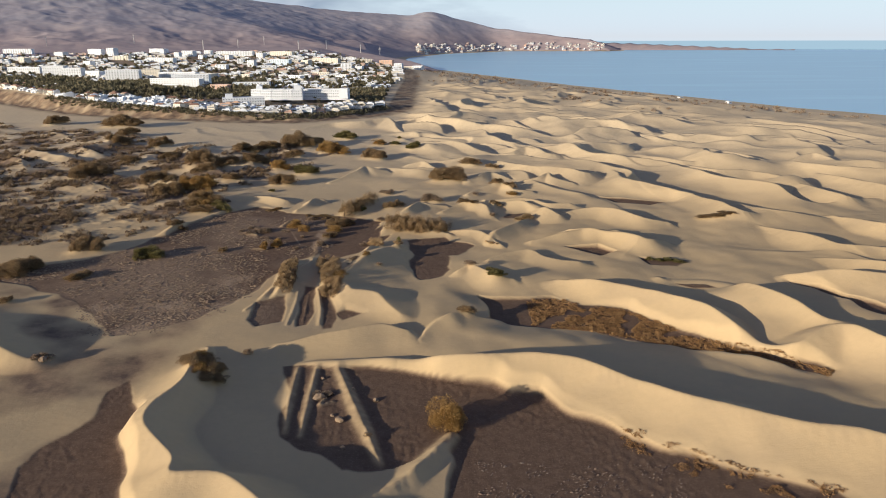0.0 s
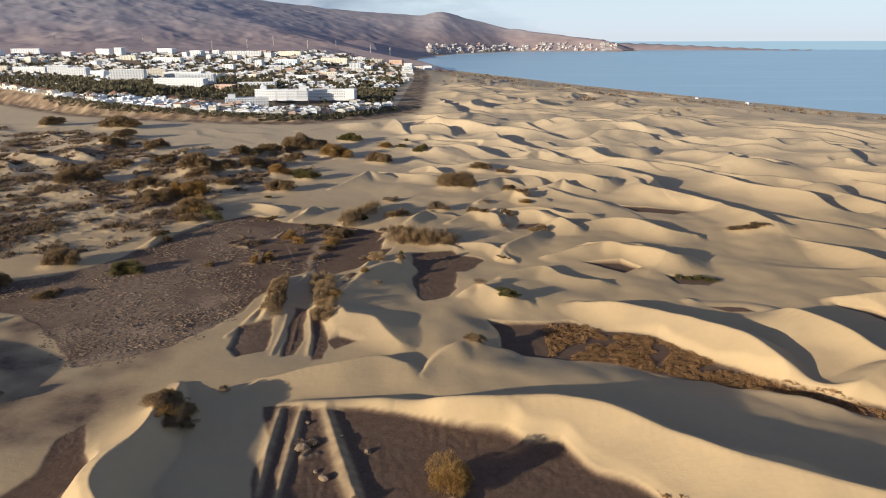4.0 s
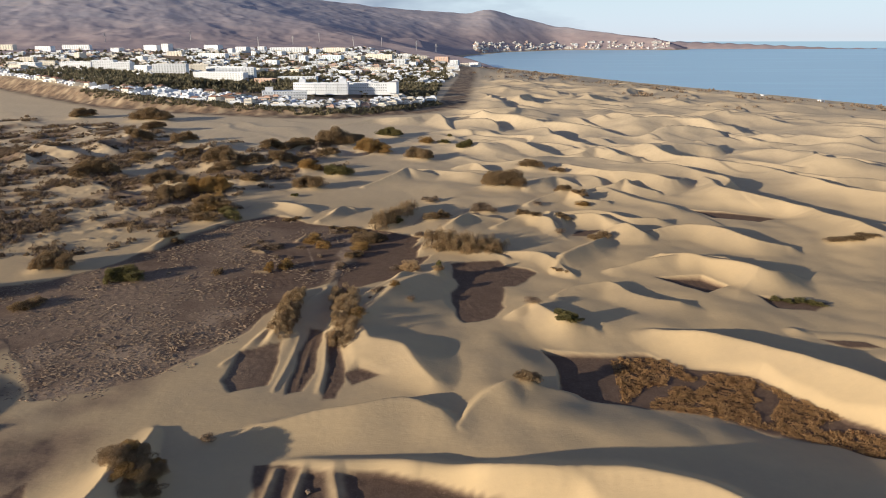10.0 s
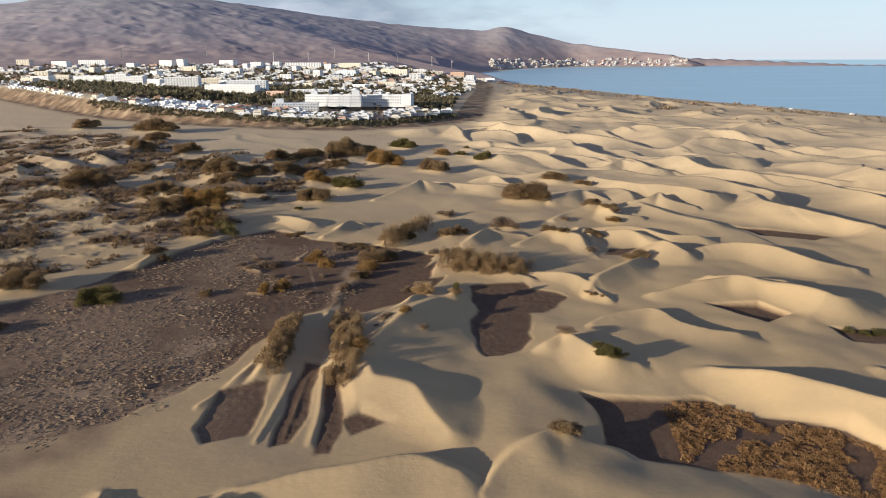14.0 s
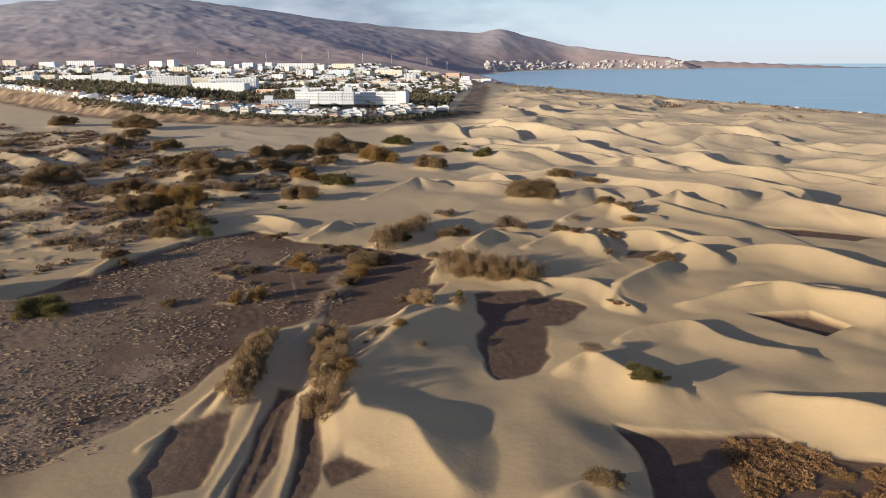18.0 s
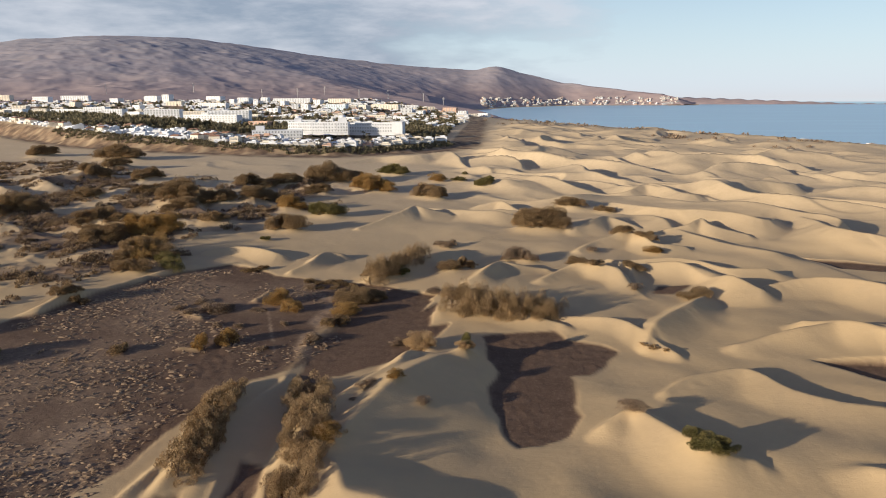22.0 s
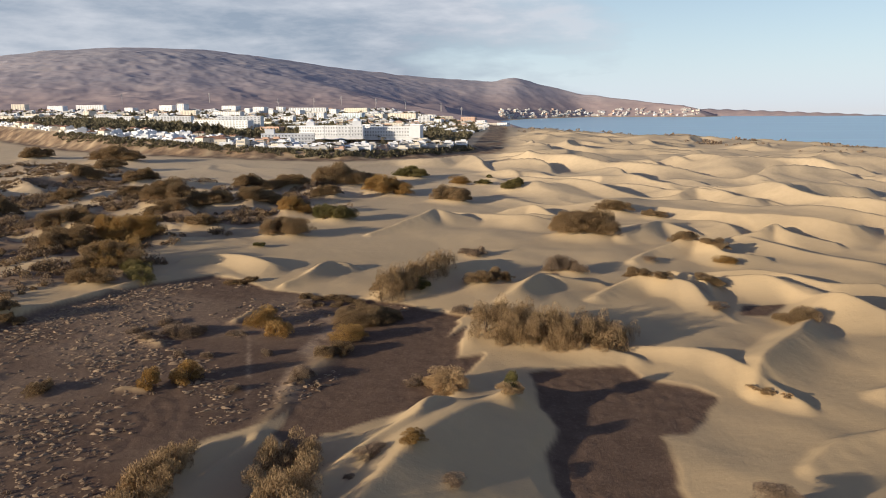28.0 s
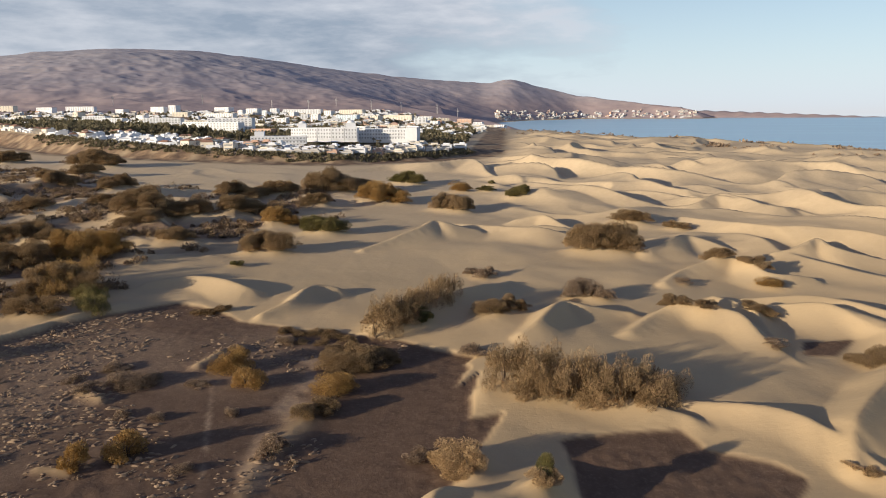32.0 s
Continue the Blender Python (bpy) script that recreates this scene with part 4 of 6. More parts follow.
bush("tam", (7.2, 260.7, 3.5, 2.0), (9.1, 260.5, 5.3, 2.8), (11.0, 261.4, 5.1, 2.2), (-183.1, 337.1, 6.9, 5.1), (-180.9, 338.2, 7.6, 5.0), (-180.5, 342.7, 9.0, 6.7), (-178.1, 343.5, 6.2, 5.9), (-173.8, 340.6, 7.3, 6.7))
bush("tam", (-201.1, 304.5, 9.4, 5.7), (-199.6, 306.3, 8.3, 7.2), (-195.9, 305.0, 10.4, 8.3), (-194.8, 307.6, 10.0, 8.9), (-195.3, 312.8, 10.1, 5.8), (-193.5, 314.3, 8.4, 6.9), (-191.6, 315.6, 6.9, 5.8), (-168.4, 301.3, 4.9, 2.6))
bush("tam", (-166.1, 300.7, 5.2, 4.4), (-165.3, 303.0, 4.7, 3.4), (-163.7, 303.9, 5.5, 4.2), (-163.7, 307.6, 4.8, 3.0), (-179.9, 272.1, 5.5, 2.8), (152.8, 404.2, 7.5, 1.2), (156.9, 402.4, 7.9, 1.4), (160.6, 401.8, 8.1, 1.3))
bush("tam", (164.8, 402.6, 7.9, 1.3), (168.7, 401.8, 6.6, 1.1), (-149.6, 383.2, 4.1, 2.7), (-147.2, 382.9, 4.3, 2.9), (-144.5, 381.8, 5.2, 1.9))
bush("green", (-149.2, 329.9, 5.7, 4.4), (-148.4, 333.3, 7.3, 6.0), (-146.1, 333.4, 6.6, 4.3), (-144.7, 335.5, 8.0, 6.2), (-141.4, 333.2, 7.9, 4.7), (103.3, 335.7, 4.1, 1.6), (107.2, 334.7, 4.7, 1.8), (111.4, 334.5, 5.3, 2.0))
bush("green", (115.1, 333.1, 4.7, 1.8), (118.1, 331.8, 4.1, 1.6))
bush("grey", (-137.2, 217.8, 4.0, 1.5), (-135.5, 218.4, 4.3, 2.0), (-134.1, 219.5, 3.3, 1.5), (-21.8, 176.7, 2.5, 1.0), (-21.2, 197.5, 2.2, 0.8), (-68.6, 227.9, 3.3, 2.0), (-38.5, 200.7, 5.5, 2.1))

# ---- the ground sheet ----
az = np.concatenate([np.linspace(-180, -46, 30)[:-1], np.linspace(-46, 38, 940), np.linspace(38, 180, 30)[1:]])
rad = [3, 40, 80, 110, 130]
r = 145.0
while r < 1420:
    rad.append(r)
    r += 0.8 if r < 560 else 0.8 + 0.006 * (r - 560)
rad = np.array(rad + list(np.geomspace(1430, 4900, 36)))
A, RR = np.meshgrid(np.radians(az), rad)
gx, gy = -10 + RR * np.sin(A), -60 + RR * np.cos(A)
gz, gravel, open_sand = ground_height(gx, gy)
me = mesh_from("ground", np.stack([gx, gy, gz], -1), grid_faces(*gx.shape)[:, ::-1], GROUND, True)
left = grown(gx, gy)
corner = smooth01((-86 - gx) / 22) * smooth01((330 - gy) / 40)
left = np.maximum(left, 0.95 * corner)
soil = np.clip(left * (0.42 + 1.7 * waves(gx, gy, 34, 23, 3)), 0, 1) * open_sand
shore_off = base_level(gx, gy)[1]
far_sand = smooth01((shore_off + 420) / 200) * 0.04 * (0.6 + waves(gx, gy, 60, 31, 3))
cliff_in = terrace_rise(gx, gy)[1]
cliff = smooth01((cliff_in + 45) / 20) * smooth01(-cliff_in / 5) * (0.95 + 0.7 * waves(gx, gy, 14, 35, 2))
soil = np.maximum(soil, np.clip(cliff, 0, 1))
soil = np.clip(np.maximum(soil, far_sand) + (1 - open_sand) * smooth01((-terrace_rise(gx, gy)[1]) * -1 / 30) * 0.8, 0, 1)
crust = 0.5 * gravel * (0.78 + 0.22 * smooth01((345 - gy) / 60)) * smooth01((gy - 212) / 40) * smooth01((-58 - gx) / 30) * smooth01(0.55 + 1.2 * waves(gx, gy, 45, 33, 3))
# a trodden path and a pale wash of blown sand over the gravel
for trail, half, much in (([(-87, 387), (-83, 376), (-76, 358), (-71, 345)], 0.45, 0.9), ([(-70, 396), (-67, 381), (-67, 369), (-66, 358), (-65, 348)], 2.6, 1.1)):
    d = along(gx, gy, np.array([(a, b, 0.0) for a, b in trail]))[0]
    crust = np.maximum(crust, gravel * much * smooth01((half - d) / half + 0.5) * np.clip(0.75 + 1.2 * waves(gx, gy, 9, 36, 2), 0, 1))
crust = np.maximum(crust, gravel * smooth01((ring_depth(gx, gy, CLODS) + 14 + 14 * waves(gx, gy, 18, 38, 2)) / 26) * np.clip(0.5 + 1.1 * waves(gx, gy, 12, 37, 2), 0, 1))
# "pale" grows with y and carries the haze tint and beach sand tone
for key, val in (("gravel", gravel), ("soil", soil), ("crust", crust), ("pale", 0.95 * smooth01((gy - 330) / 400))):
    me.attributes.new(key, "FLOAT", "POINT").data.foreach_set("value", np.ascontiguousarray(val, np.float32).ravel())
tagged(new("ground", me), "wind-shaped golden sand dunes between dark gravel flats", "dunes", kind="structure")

# ---- the bay ----
az = np.radians(np.linspace(-12, 75, 260))
rad = np.concatenate([np.linspace(500, 1500, 120), np.geomspace(1510, 4870, 60)])
A, RR = np.meshgrid(az, rad)
sx, sy = -10 + RR * np.sin(A), 130 + RR * np.cos(A)
off = base_level(sx, sy)[1]
faces = grid_faces(*sx.shape)[:, ::-1]
keep = off.ravel()[faces].max(1) > -25
me = mesh_from("water", np.stack([sx, sy, 0.0 + far_rise(sx, sy)], -1), faces[keep], SEA, True)
tagged(new("water", me), "calm blue bay with pale wind streaks", "sea", kind="structure")
# surf along the beach
surf_v, surf_f = [], []
line = curve_through([tuple(p) for p in SHORE[:9]], 14)
for i, p in enumerate(line):
    q = line[min(i + 1, len(line) - 1)] - line[max(i - 1, 0)]
    nrm = np.array([q[1], -q[0]]) / (np.hypot(q[0], q[1]) + 1e-9)
    w = 1.5 + 2.5 * abs(math.sin(i * 0.7) + math.sin(i * 0.23))
    s = 18 + 3 * math.sin(i * 0.41)
    surf_v += [(p[0] + nrm[0] * s, p[1] + nrm[1] * s, 0.35), (p[0] + nrm[0] * (s + w), p[1] + nrm[1] * (s + w), 0.3)]
    if i:
        n = 2 * i
        surf_f.append((n - 2, n - 1, n + 1, n))
tagged(new("surf_line", mesh_from("surf", surf_v, surf_f, FOAM)), "thin white line of surf along the beach", "surf", kind="structure")

# ---- hills behind the town ----
RIDGE_AZ = np.array([-75, -52, -38.1, -34.7, -30.3, -25.1, -20.9, -14.3, -9.8, -5.2, -2.5, -0.65, 1.2, 3.9, 8.2, 12.4, 14.5])
RIDGE_H = np.array([220, 290, 352, 398, 434, 434, 404, 334, 290, 258, 242, 274, 226, 170, 120, 82, 52])


REACH_A = np.linspace(-80, 20, 201)
REACH = np.maximum(-base_level(-20 + 4720 * np.sin(np.radians(REACH_A)), 200 + 4720 * np.cos(np.radians(REACH_A)))[1], 60)


REACH = np.convolve(np.pad(REACH, 6, mode="edge"), np.ones(13) / 13, "valid")


def hill_height(x, y):
    """Height, share of the way up, and distance seawards of the slopes behind the coast."""
    r, a = np.hypot(x + 20, y - 200), np.degrees(np.arctan2(x + 20, y - 200))
    top = sum(np.interp(a + k, RIDGE_AZ, RIDGE_H) for k in (-0.6, -0.4, -0.2, 0, 0.2, 0.4, 0.6)) / 7
    off = base_level(x, y)[1]
    reach = np.interp(a, REACH_A, REACH)
    ramp = np.clip(np.minimum((r - 2000) / 2500, -off / reach), 0, 1)
    low = 0.65 * ramp ** 1.2 + 0.35 * smooth01(ramp)
    gully = np.abs(waves(x, y, 900, 41, 4)) + 0.7 * np.abs(waves(x + 0.4 * y, y, 380, 43, 4))
    fold = waves(x, y, 1300, 44, 2)
    body = smooth01(ramp * 3) * (1 - smooth01((ramp - 0.8) / 0.2)) * smooth01((r - 2200) / 500)
    z = 20 + (top - 20) * low + body * (20 * fold - 11 * gully + 5 - 7 * np.abs(waves(x, y, 170, 47, 4))) * (0.15 + top / 420)
    z += smooth01((ramp - 0.9) / 0.1) * 7 * waves(x, y, 160, 46, 3)
    base = base_level(x, y)[0] + far_rise(x, y) + terrace_rise(x, y)[0]
    lift = smooth01(ramp / 0.12)
    return (base - 6) * (1 - lift) + np.maximum(z, base + 1) * lift, ramp, off


az = np.linspace(-75, 14.5, 700)
rad = np.concatenate([np.linspace(1900, 4300, 150), np.linspace(4315, 4760, 36)])
A, RR = np.meshgrid(np.radians(az), rad)
hx, hy = -20 + RR * np.sin(A), 200 + RR * np.cos(A)
hz, ramp, off = hill_height(hx, hy)
faces = grid_faces(*hx.shape)[:, ::-1]
keep = (off.ravel()[faces].max(1) < -8) & (ramp.ravel()[faces].max(1) > 0)
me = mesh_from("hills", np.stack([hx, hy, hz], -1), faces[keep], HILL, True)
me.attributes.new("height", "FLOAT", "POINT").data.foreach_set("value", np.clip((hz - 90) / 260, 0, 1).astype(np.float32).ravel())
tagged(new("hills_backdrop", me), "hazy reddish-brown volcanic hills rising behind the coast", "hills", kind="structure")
hv, hf = [], []
for i, a in enumerate(np.linspace(12.5, 27, 60)):
    s, c = math.sin(radians(a)), math.cos(radians(a))
    h = 46 * max(0.0, 1 - (a - 12.5) / 12.0) ** 0.8 + 3 * math.sin(i * 1.3)
    for rr, z in ((4600, 20), (4640, 24 + 0.35 * h), (4720, 26 + 0.8 * h), (4800, 22 + h), (4850, 10)):
        hv.append((-20 + rr * s, 200 + rr * c, z))
hf = grid_faces(60, 5)[:, ::-1]
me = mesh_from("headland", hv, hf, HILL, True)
tagged(new("headland_backdrop", me), "thin hazy headland tapering into the sea", "headland", kind="structure")


# ---- plants ----
def lobes_for(rng, w, d, h, n):
    """Middles and half sizes of the rounded clumps that make up a crown that reaches the sand."""
    out = []
    for i in range(n):
        low = i % 5 < 3
        a, q = rng.uniform(0, 2 * math.pi), rng.uniform(0.22, 0.42) if low else math.sqrt(rng.uniform(0, 1)) * 0.30
        s = rng.uniform(0.12, 0.2) if low else rng.uniform(0.15, 0.25)
        dome = h * (1 - (q / 0.52) ** 2) ** 0.5
        z = rng.uniform(0.04, 0.24) * h if low else dome * rng.uniform(0.35, 0.78) - s * h * 0.35
        k = rng.uniform(0.7, 1.35)
        out.append((q * math.cos(a) * w, q * math.sin(a) * d, z, s * w * k, s * d / k, s * h * rng.uniform(0.9, 1.6)))
    return out


def crown_mesh(name, lobes, tufts, size, material, seed, spiky=0.5):
    """A crown of many small upright sprays set over the clumps, with gaps between them."""
    g = np.random.default_rng(seed)
    vol = np.array([(l[3] * l[4] * l[5]) ** (2 / 3) for l in lobes])
    pick = g.choice(len(lobes), tufts, p=vol / vol.sum())
    L = np.array(lobes)[pick]
    n = g.normal(size=(tufts, 3))
    n[:, 2] = np.abs(n[:, 2]) * 0.9 - 0.25
    n /= np.linalg.norm(n, axis=1)[:, None]
    rr = np.where(g.uniform(size=tufts) < 0.25, g.uniform(0.3, 0.75, tufts), g.uniform(0.78, 1.1, tufts))[:, None]
    p = L[:, :3] + n * L[:, 3:] * rr
    p[:, 2] = np.maximum(p[:, 2], 0.02)
    upw = n * (1 - spiky) + np.array([0, 0, 1.0]) * spiky + g.normal(size=(tufts, 3)) * 0.32
    upw /= np.linalg.norm(upw, axis=1)[:, None]
    sd = np.cross(upw, g.normal(size=(tufts, 3)))
    sd /= np.linalg.norm(sd, axis=1)[:, None] + 1e-9
    s = size * g.uniform(0.5, 1.5, tufts)[:, None]
    quad = [p - upw * s * 0.6, p + sd * s * 0.2 + upw * s * 0.1, p + upw * s * 1.0, p - sd * s * 0.2 + upw * s * 0.2]
    v = np.stack(quad, 1)
    f = np.arange(tufts * 4).reshape(-1, 4)
    return mesh_from(name, v, f, material)


def stems_mesh(name, rng, w, h, n, material, r0=0.09):
    v, f = [], []
    for i in range(n):
        a = 2 * math.pi * i / n + rng.uniform(-0.4, 0.4)
        lean = rng.uniform(0.12, 0.32) * w
        pts = [(0.05 * w * math.cos(a), 0.05 * w * math.sin(a), -0.4),
               (0.4 * lean * math.cos(a), 0.4 * lean * math.sin(a), 0.28 * h),
               (lean * math.cos(a + 0.2), lean * math.sin(a + 0.2), rng.uniform(0.5, 0.72) * h)]
        rr = (r0, r0 * 0.65, r0 * 0.2)
        k = len(v)
        for (x, y, z), q in zip(pts, rr):
            v += [(x + q * math.cos(b), y + q * math.sin(b), z) for b in np.linspace(0, 2 * math.pi, 6)[:-1]]
        for j in range(2):
            for b in range(5):
                f.append((k + j * 5 + b, k + j * 5 + (b + 1) % 5, k + j * 5 + 5 + (b + 1) % 5, k + j * 5 + 5 + b))
    return mesh_from(name, v, f, material)


KINDS = {
    "tam": ("tamarisk_bush", LEAF_TAM, "brown-green tamarisk bush rooted in a sand mound", "bush", 0.55, 1.0),
    "grey": ("dry_shrub", LEAF_GREY, "dry grey-brown shrub with bare twigs on sand", "shrub", 0.6, 0.7),
    "green": ("green_shrub", LEAF_GREEN, "dense dark green shrub on the sand", "shrub", 0.4, 1.0),
    "straw": ("straw_tussock", LEAF_STRAW, "tall straw-coloured tussock on a cone of sand", "tussock", 0.55, 1.0),
    "gold": ("golden_shrub", LEAF_GOLD, "rounded golden-orange shrub on a gravel flat", "shrub", 0.5, 1.0),
}
MODELS = {}
prng = random.Random(11)
for kind, (name, leaf, label, cat, spiky, dense) in KINDS.items():
    for size_class, tufts, tuft in (("small", 1600, 0.075), ("medium", 6000, 0.044), ("large", 17000, 0.027)):
        for variant in range(3):
            lobes = lobes_for(prng, 1.0, 0.9, 1.0, 8 if size_class == "small" else 16 if size_class == "medium" else 30)
            MODELS[kind, size_class, variant] = (
                crown_mesh(name + "_crown", lobes, int(tufts * dense), tuft, leaf, prng.randrange(9999), spiky),
                stems_mesh(name + "_stems", prng, 1.0, 1.0, 6, BARK, 0.022))


def plant(kind, x, y, w, h, z=None):
    name, _, label, cat, _, _ = KINDS[kind]
    size_class = "small" if w < 2.6 else "medium" if w < 6 else "large"
    crown, stems = MODELS[kind, size_class, prng.randrange(3)]
    z = height_at(x, y) if z is None else z
    root = new(name)
    root.matrix_basis = Matrix.LocRotScale((x, y, z - 0.05), Euler((0, 0, prng.uniform(0, 6.28))), (w * 1.22, w * prng.uniform(1.0, 1.25), h * 0.98))
    part("crown", crown, root)
    part("trunk", stems, root)
    size = "large " if w > 8 else "small " if w < 2 else ""
    return tagged(root, size + label, cat, group=name + "s on the dunes")


xs = np.array([s[1] for s in SPOTS])
ys = np.array([s[2] for s in SPOTS])
zs = ground_height(xs, ys)[0]
for (kind, x, y, w, h), z in zip(SPOTS, zs):
    plant(kind, x, y, w, h, float(z))


# ---- the town ----
def turned(x, y, z, yaw):
    return pose(x, y, z, 0, 0, yaw)


PANE = {}


def pane_mesh(w, h):
    key = (round(w, 1), round(h, 1))
    if key not in PANE:
        # a recessed opening: dark glazing with a pale reveal round it
        PANE[key] = boxes("window", [(0, 0, 0, w / 2, 0.06, h / 2)], GLASS)
    return PANE[key]


FRAMES = {}


def frame_mesh(pm):
    """A pale surround and a mullion for a pane of that size."""
    if pm.name not in FRAMES:
        c = np.empty(len(pm.vertices) * 3, np.float32)
        pm.vertices.foreach_get("co", c)
        a, b = c[0::3].max(), c[2::3].max()
        FRAMES[pm.name] = boxes("frame", [(0, -0.05, b + 0.06, a + 0.12, 0.09, 0.07), (0, -0.08, -b - 0.06, a + 0.16, 0.13, 0.07),
                                          (-a - 0.06, -0.05, 0, 0.06, 0.09, b), (a + 0.06, -0.05, 0, 0.06, 0.09, b), (0, -0.07, 0, 0.04, 0.03, b)], WHITE)
    return FRAMES[pm.name]


def block(name, label, cat, x, y, z, yaw, w, d, h, paint, floors, bay=3.6, roof=WHITE, arched=False, sides=False, group="", lift=0.0):
    """A flat-roofed building: walls, parapet roof, slab edges and one window for each bay and floor."""
    root = new(name)
    root.matrix_basis = turned(x, y, z, yaw)
    part("wall", boxes("wall", [(0, 0, h / 2 - 1.5, w / 2, d / 2, h / 2 + 1.5)], paint), root)
    rims = [(0, -d / 2 + 0.15, h + 0.35, w / 2 + 0.15, 0.3, 0.36), (0, d / 2 - 0.15, h + 0.35, w / 2 + 0.15, 0.3, 0.36),
            (-w / 2 + 0.15, 0, h + 0.35, 0.3, d / 2 - 0.2, 0.36), (w / 2 - 0.15, 0, h + 0.35, 0.3, d / 2 - 0.2, 0.36)]
    part("parapet", boxes("parapet", rims, paint), root)
    part("roof", boxes("roof", [(0, 0, h + 0.06, w / 2 - 0.5, d / 2 - 0.5, 0.05)], roof), root)
    fh = h / floors
    n = max(1, int(w / bay))
    pm = pane_mesh(min(bay * 0.46, w / n * 0.5), fh * 0.46)
    for i in range(floors):
        part("balcony_slab", boxes("slab", [(0, -d / 2 - 0.5, (i + 1) * fh - fh + 0.08, w / 2 - 0.2, 0.55, 0.14),
                                            (0, -d / 2 - 1.0, (i + 1) * fh - fh + 0.5, w / 2 - 0.2, 0.07, 0.42)], paint), root)
        for j in range(n):
            ob = part("window", pm, root)
            ob.location = (-w / 2 + w * (j + 0.5) / n, -d / 2 - 0.03, i * fh + fh * 0.56)
            if group == "resort hotel":
                part("frame", frame_mesh(pm), ob)
        if sides:
            for j in range(max(1, int(d / bay))):
                for s in (-1, 1):
                    ob = part("window", pm, root)
                    ob.matrix_basis = pose(s * (w / 2 + 0.03), -d / 2 + d * (j + 0.5) / max(1, int(d / bay)), i * fh + fh * 0.56, 0, 0, 90)
    return tagged(root, label, cat, group=group)


trng = random.Random(5)
# the white resort hotel at the dunes' edge: a low front block, a bowed middle and a straight wing
hz0 = height_at(-225, 960)
front = block("hotel_front_block", "white three-storey hotel block facing the dunes", "hotel", -256, 927, hz0 - 1, 14, 52, 15, 10.0, WHITE, 3, 3.2, sides=True, group="resort hotel")
part("stair_tower", boxes("tower", [(-18, 1, 12.2, 4.5, 4, 2.4), (-18, 1, 14.8, 4.7, 4.2, 0.2)], WHITE), front)
mid_line = [(-254, 972), (-240, 968.5), (-226, 966), (-212, 965), (-199, 965), (-187, 966)]
for (ax, ay), (bx, by) in zip(mid_line[:-1], mid_line[1:]):
    yaw = math.degrees(math.atan2(by - ay, bx - ax))
    length = math.hypot(bx - ax, by - ay) + 0.3
    block("hotel_bow_wing", "white bowed hotel wing with rows of dark arched windows", "hotel", (ax + bx) / 2, (ay + by) / 2, hz0 + 5.5, yaw, length, 15, 10.5, WHITE, 3, 2.7, group="resort hotel")
wing = block("hotel_side_wing", "long white hotel wing with three rows of windows", "hotel", -159, 988, hz0 + 4, -4, 62, 15, 10.5, WHITE, 3, 2.9, sides=True, group="resort hotel")
part("end_pavilion", boxes("pavilion", [(26, -3, 5.5, 5.5, 7.5, 6.5), (26, -3, 12.2, 5.8, 7.8, 0.3)], WHITE), wing)


def dome_mesh(r, h, material):
    v, f = [], []
    for i in range(7):
        a = i / 6 * math.pi / 2
        for j in range(14):
            b = j / 14 * 2 * math.pi
            v.append((r * math.cos(a) * math.cos(b), r * math.cos(a) * math.sin(b), h * math.sin(a)))
    for i in range(6):
        for j in range(14):
            f.append((i * 14 + j, i * 14 + (j + 1) % 14, i * 14 + 14 + (j + 1) % 14, i * 14 + 14 + j))
    return mesh_from("dome", v, f, material, True)


for x, y, s in ((-246, 972, 1.0), (-194, 967, 1.15)):
    t = new("roof_turret")
    t.matrix_basis = turned(x, y, hz0 + 16.0, 10)
    part("drum", boxes("drum", [(0, 0, 2.2 * s, 4 * s, 4 * s, 2.4 * s), (0, 0, 4.7 * s, 4.3 * s, 4.3 * s, 0.2)], WHITE), t)
    part("dome", dome_mesh(3.4 * s, 2.6 * s, WHITE), t, "white rounded dome").location = (0, 0, 4.8 * s)
    tagged(t, "white domed turret on the hotel roof", "turret", group="hotel turrets")

